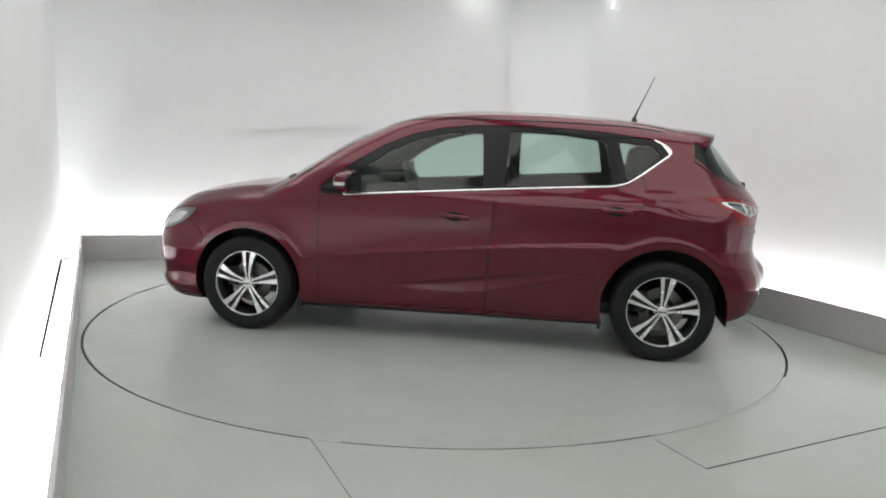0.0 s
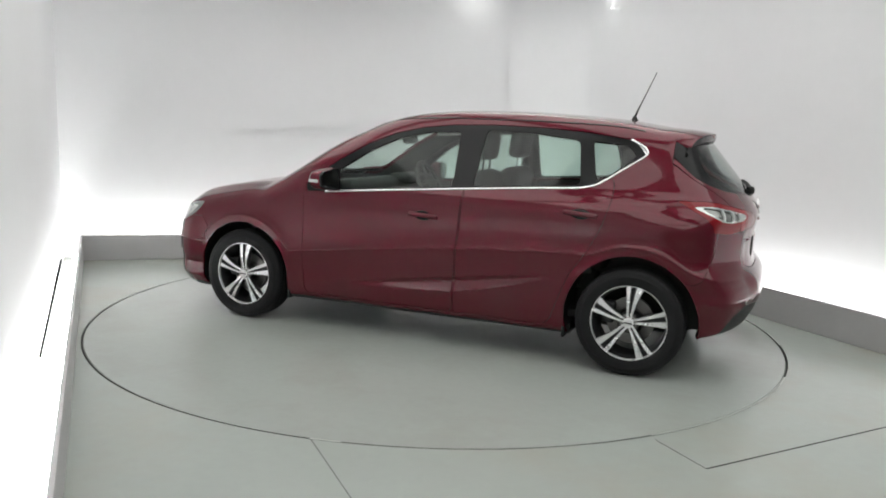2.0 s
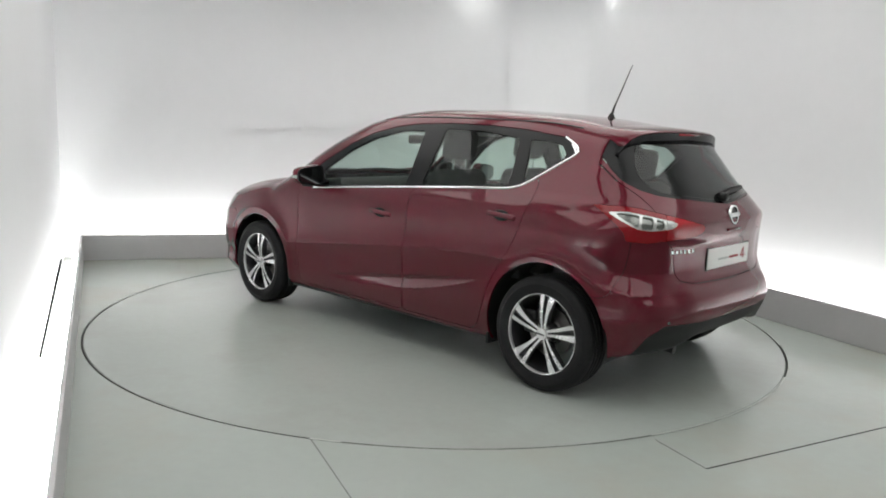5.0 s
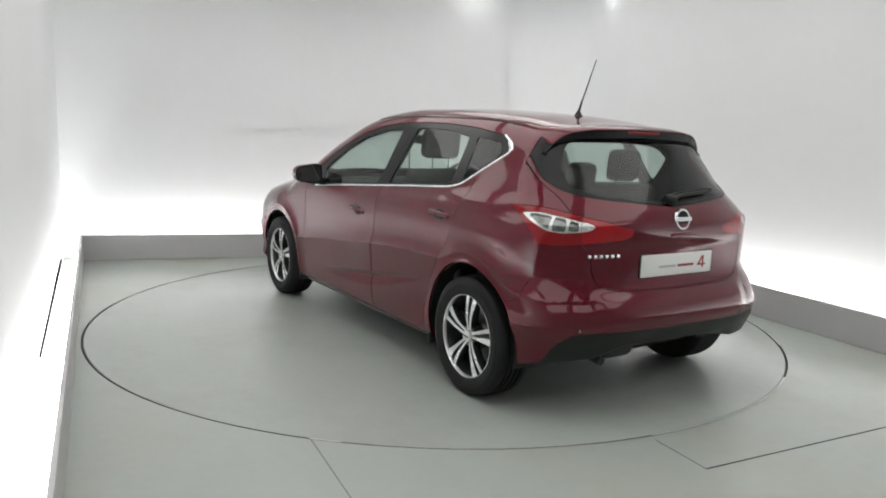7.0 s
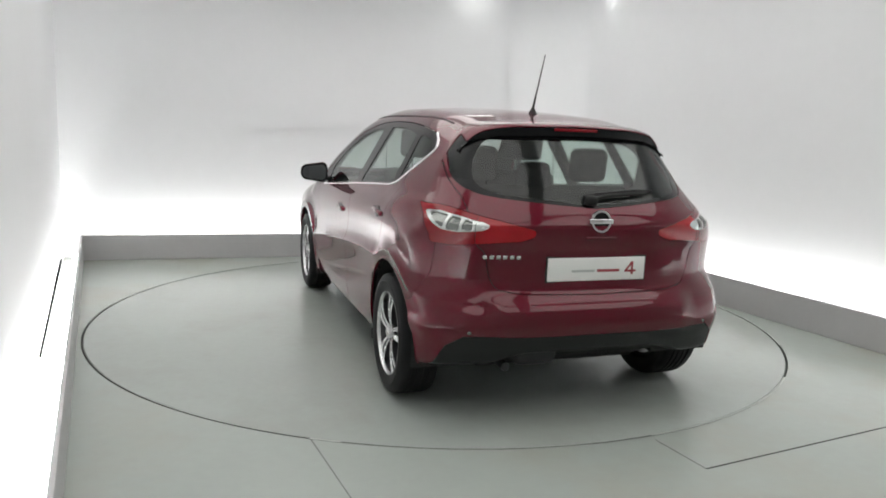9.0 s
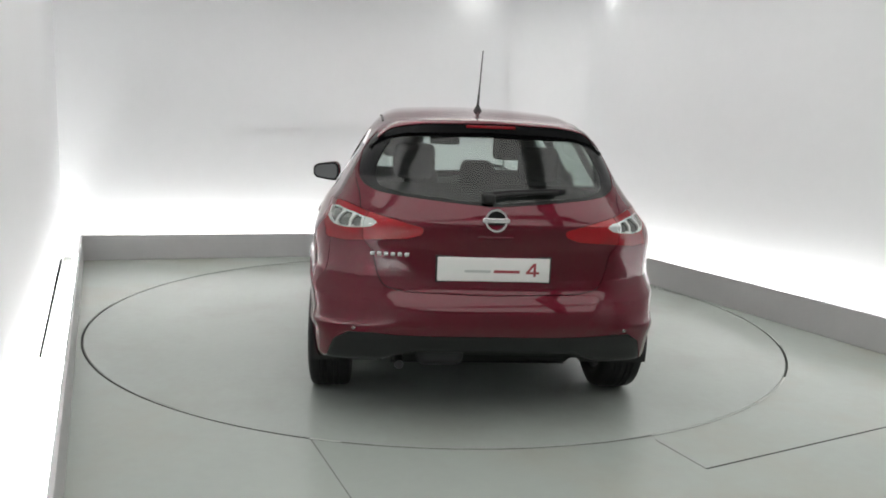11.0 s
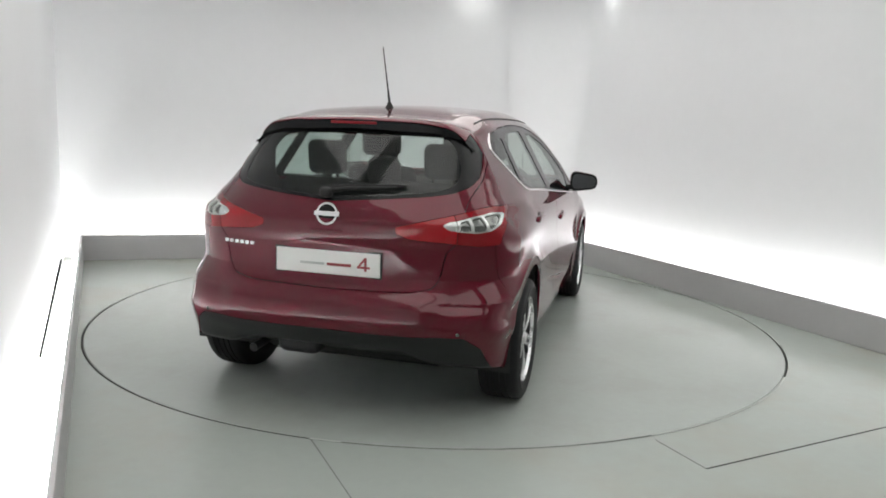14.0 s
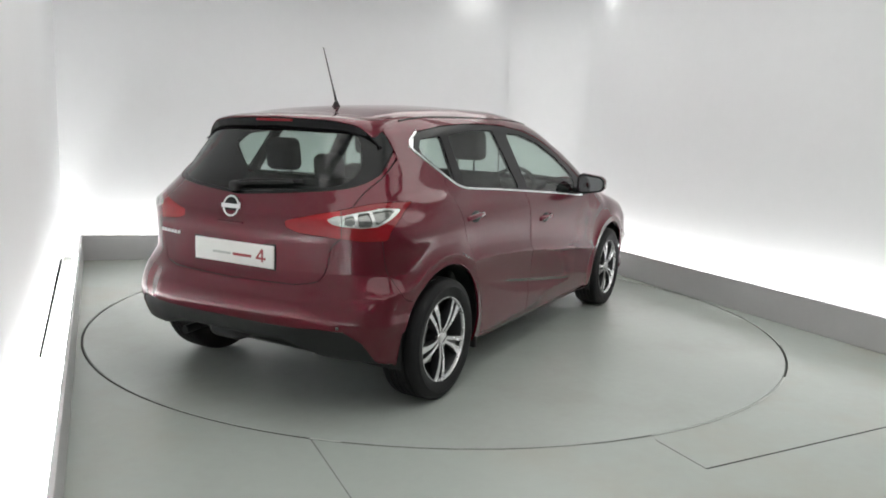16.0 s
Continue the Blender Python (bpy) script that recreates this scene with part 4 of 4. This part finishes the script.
def build_cabin(thing):
    part("cabin_floor", box(2.6, 1.42, 0.05, 0.01, (-0.3, 0, 0.30)), TRIM, thing)
    part("load_cover", box(0.52, 1.10, 0.02, 0.006, (-1.50, 0, 0.985)), TRIM, thing, "black parcel shelf")
    # dashboard with cowl
    bm = cushion(0.42, 1.30, 0.32, 0.08, 6, (0.86, 0, 0.83), 0.02)
    dash = part("dashboard", bm, TRIM, thing, "charcoal dashboard")
    part("cowl", box(0.20, 0.36, 0.07, 0.03, (0.66, -0.37, 0.99)), TRIM, dash)
    for y, s in ((0.37, 1), (-0.37, -1)):
        seat = part("front_seat", cushion(0.50, 0.50, 0.16, 0.06, -6, (0.08, y, 0.50), 0.01), FABRIC, thing, "black fabric front seat")
        part("backrest", cushion(0.14, 0.48, 0.62, 0.06, -16, (-0.19, y, 0.82), 0.02), FABRIC, seat)
        headrest("headrest", -0.27, y, 1.285, seat)
    bench = part("rear_seat", cushion(0.48, 1.22, 0.16, 0.06, -5, (-0.86, 0, 0.52), 0.01), FABRIC, thing, "black fabric rear bench")
    part("backrest", cushion(0.14, 1.22, 0.56, 0.06, -20, (-1.16, 0, 0.82), 0.02), FABRIC, bench)
    for y in (0.34, 0.0, -0.34):
        headrest("headrest", -1.22, y, 1.205 if y else 1.125, bench, 0.22 if y else 0.18)
    for s in (1, -1):
        part("door_card", box(1.8, 0.03, 0.36, 0.012, (-0.2, s * 0.735, 0.74)), TRIM, thing)
        part("seat_belt", box(0.012, 0.004, 0.30, 0.001, (-0.27, s * 0.605, 1.12)), TRIM, thing)
    # steering wheel, on the car's right
    bm = bmesh.new()
    ring = []
    for k in range(40):
        a = 2 * math.pi * k / 40
        ring.append([bm.verts.new(((0.18 + 0.016 * math.cos(b)) * math.cos(a), (0.18 + 0.016 * math.cos(b)) * math.sin(a), 0.016 * math.sin(b))) for b in [2 * math.pi * j / 10 for j in range(10)]])
    for k in range(40):
        a, b = ring[k], ring[(k + 1) % 40]
        for j in range(10):
            bm.faces.new((a[j], a[(j + 1) % 10], b[(j + 1) % 10], b[j]))
    st = part("steering_wheel", bm, TRIM, thing, "black steering wheel", pose(0.48, -0.37, 0.95, 0, -65, 0))
    part("hub", box(0.13, 0.15, 0.05, 0.02), TRIM, st)
    part("wheel_spoke", box(0.03, 0.34, 0.02, 0.008, (0.01, 0, 0)), TRIM, st)
    part("wheel_spoke", box(0.17, 0.03, 0.02, 0.008, (0.09, 0, 0)), TRIM, st)
    im = part("interior_mirror", box(0.03, 0.23, 0.065, 0.02, (0.47, 0.025, 1.300)), GLOSS_BLACK, thing, "black interior mirror")
    part("mirror_stalk", tube([(0.48, 0, 1.35), (0.55, 0, 1.40)], 0.010), TRIM, im)


def build_rear_fittings(thing, hatch):
    # roof spoiler: painted top, black rear face and underside, ends turned down beside the window
    lip_y, lip_z = (0, 0.31, 0.40, 0.47, 0.505, 0.535, 0.56, 0.585), (1.418, 1.410, 1.400, 1.386, 1.366, 1.340, 1.312, 1.286)
    tops, lows = [], []
    n = 56
    for k in range(n + 1):
        y = -0.585 + 1.17 * k / n
        a = abs(y)
        u = a / 0.585
        zt = float(np.interp(a, lip_y, lip_z))
        zb = float(np.interp(a, (0, 0.40, 0.50, 0.55, 0.585), (1.358, 1.345, 1.322, 1.298, 1.276)))
        xs = rear_x(min(a, 0.57), (zt + zb) / 2)
        xt = xs - 0.006 - 0.042 * (1 - u ** 5)
        lows.append([(xt + 0.014, y, zt - 0.003), (xt + 0.002, y, zt - 0.012), (xt + 0.008, y, zb + 0.012), (xt + 0.026, y, zb), (xs + 0.010 + 0.06 * (1 - u ** 4), y * (1 - 0.05 * u ** 4), zb + 0.004), (xs + 0.010 + 0.06 * (1 - u ** 4), y * (1 - 0.05 * u ** 4), zt - 0.010)])
        if a < 0.55:
            xr = -1.44
            za = top_z(xr, a) + 0.0015
            tops.append([(xr, y, za), ((xr + xt) / 2, y, (za + zt) / 2 + 0.005), (xt + 0.010, y, zt + 0.002), (xt + 0.003, y, zt - 0.005), (xt + 0.010, y, zt - 0.010), (xr, y, za - 0.015)])
    for nm, mat, rings, lab in (("spoiler", PAINT, tops, "dark red roof spoiler"), ("spoiler_underside", GLOSS_BLACK, lows, "gloss black rear face of the spoiler")):
        bm = bmesh.new()
        rows = [[bm.verts.new(p) for p in ring] for ring in rings]
        for a, b in zip(rows, rows[1:]):
            for c in range(6):
                bm.faces.new((a[c], a[(c + 1) % 6], b[(c + 1) % 6], b[c]))
        bm.faces.new(rows[0])
        bm.faces.new(rows[-1][::-1])
        part(nm, bm, mat, hatch, lab, sharp=40)
    part("stop_lamp", box(0.010, 0.24, 0.014, 0.004, (rear_x(0, 1.388) - 0.046, 0, 1.396)), LAMP_RED, hatch, "narrow red high stop lamp")
    # rear wiper
    pts = [(rear_x(y, z) - 0.020, y, z) for y, z in ((0.03, 1.075), (-0.06, 1.092), (-0.18, 1.100), (-0.30, 1.106))]
    wp = part("rear_wiper", tube(pts, 0.011, taper=0.6), BLACK_PLASTIC, hatch, "black rear wiper arm")
    pts = [(rear_x(y, z) - 0.010, y, z) for y, z in ((0.06, 1.085), (-0.08, 1.102), (-0.22, 1.110), (-0.34, 1.112))]
    part("wiper_blade", tube(pts, 0.009), RUBBER, wp)
    part("wiper_boss", box(0.05, 0.06, 0.05, 0.018, (rear_x(0.03, 1.07) - 0.014, 0.03, 1.07)), BLACK_PLASTIC, wp)
    # plate with unreadable dealer print
    px = rear_x(0.26, 0.75) - 0.006
    plate = part("number_plate", box(0.010, 0.520, 0.111, 0.003, (px, 0, 0.750)), PLATE_WHITE, hatch, "white dealer plate with grey and red print")
    part("plate_border", box(0.008, 0.536, 0.125, 0.003, (px + 0.004, 0, 0.750)), BLACK_PLASTIC, plate)
    for y, w, z, h, mat in ((0.075, 0.12, 0.742, 0.011, PRINT_GREY), (-0.060, 0.12, 0.742, 0.013, PRINT_RED), (-0.190, 0.011, 0.752, 0.062, PRINT_RED), (-0.180, 0.062, 0.738, 0.010, PRINT_RED)):
        part("print_bar", box(0.002, w, h, 0.0, (px - 0.0055, y, z)), mat, plate)
    bm = box(0.002, 0.010, 0.055, 0.0)
    part("print_bar", bm, PRINT_RED, plate, m=pose(px - 0.0055, -0.172, 0.760, 38))
    # round badge with a cross bar
    ex = rear_x(0, 0.975) - 0.004
    tilt = Matrix.Translation((ex, 0, 0.977)) @ Matrix.Rotation(radians(90), 4, "Z") @ Matrix.Rotation(radians(8), 4, "X")
    bg = part("badge", lathe([(0.041, -0.004), (0.043, 0.006), (0.052, 0.006), (0.054, -0.004)], 48, closed=True), CHROME, hatch, "round chrome badge with cross bar", tilt)
    part("badge_bar", box(0.124, 0.008, 0.022, 0.003, (0, 0.005, 0)), CHROME, bg)
    part("badge_back", lathe([(0.0005, 0.001), (0.043, 0.001), (0.043, -0.004)], 40), GLOSS_BLACK, bg)
    part("release_trim", box(0.012, 0.16, 0.012, 0.004, (rear_x(0, 0.905) - 0.003, 0, 0.900)), PAINT, hatch)
    # name on the tailgate as plain bars
    for k in range(6):
        y = 0.555 - 0.031 * k
        part("name_bar", box(0.004, 0.020, 0.017, 0.002, (rear_x(y, 0.808) - 0.002, y, 0.808)), CHROME, hatch, "small chrome lettering bar")
    # dark mouldings along the roof
    for s in (1, -1):
        pts = [(x, s * (0.515 + 0.010 * math.sin((x + 1.4) * 1.7)), 0.0) for x in [0.30 - 0.085 * k for k in range(20)]]
        part("roof_moulding", tube([(x, y, top_z(x, abs(y)) - 0.002) for x, y, _ in pts], 0.006, 8), BLACK_PLASTIC, thing, "thin black roof moulding")
    # aerial
    base = bmesh.new()
    bmesh.ops.create_cone(base, segments=20, radius1=0.026, radius2=0.008, depth=0.035, cap_ends=True, matrix=Matrix.Translation((-1.165, 0, top_z(-1.165, 0) + 0.014)))
    z0 = top_z(-1.165, 0) + 0.02
    ae = part("aerial", base, BLACK_PLASTIC, thing, "short black roof aerial")
    part("aerial_rod", tube([(-1.165, 0, z0), (-1.19, 0, z0 + 0.07)], 0.0075, taper=0.7), BLACK_PLASTIC, ae)
    part("aerial_whip", tube([(-1.19, 0, z0 + 0.065), (-1.285, 0, 1.795)], 0.0042, taper=0.6), BLACK_PLASTIC, ae)
    # exhaust, rear axle beam and silencer
    part("exhaust_pipe", tube([(-1.2, 0.42, 0.27), (-1.75, 0.42, 0.285), (-1.90, 0.42, 0.275)], 0.022, 16), ALLOY_DARK, thing, "dull dark exhaust pipe")
    part("silencer", box(0.30, 0.24, 0.12, 0.05, (-1.68, 0.22, 0.30), 4), ALLOY_DARK, thing)
    part("axle_beam", box(0.10, 1.30, 0.09, 0.03, (-1.30, 0, 0.29)), ALLOY_DARK, thing)
    for y in (0.635, -0.635):
        bm = lathe([(0.0005, 0.005), (0.007, 0.004), (0.009, 0.001), (0.010, -0.006)], 20)
        part("bumper_reflector", bm, LAMP_SMOKE, thing, "small round grey reflector", Matrix.Translation((rear_x(abs(y), 0.468), y, 0.468)) @ Matrix.Rotation(radians(90), 4, "Z") @ Matrix.Rotation(radians(-35 if y > 0 else 35), 4, "Z"))


car = build_car()



def motions():
    """The turntable and the car on it turn together at an even pace."""
    rows, plate = [], []
    for k in range(33):
        t = k * 0.5
        turn = 170.70 - 7.0173 * t + 0.022677 * t * t - 0.00091277 * t ** 3
        m = pose(0, 0, 0, 0, 0, turn)
        rows.append((t, m @ Matrix.Translation((-0.188, -0.066, 0.0))))
        plate.append((t, m))
    walk(car, rows)
    walk(turntable, plate)


motions()
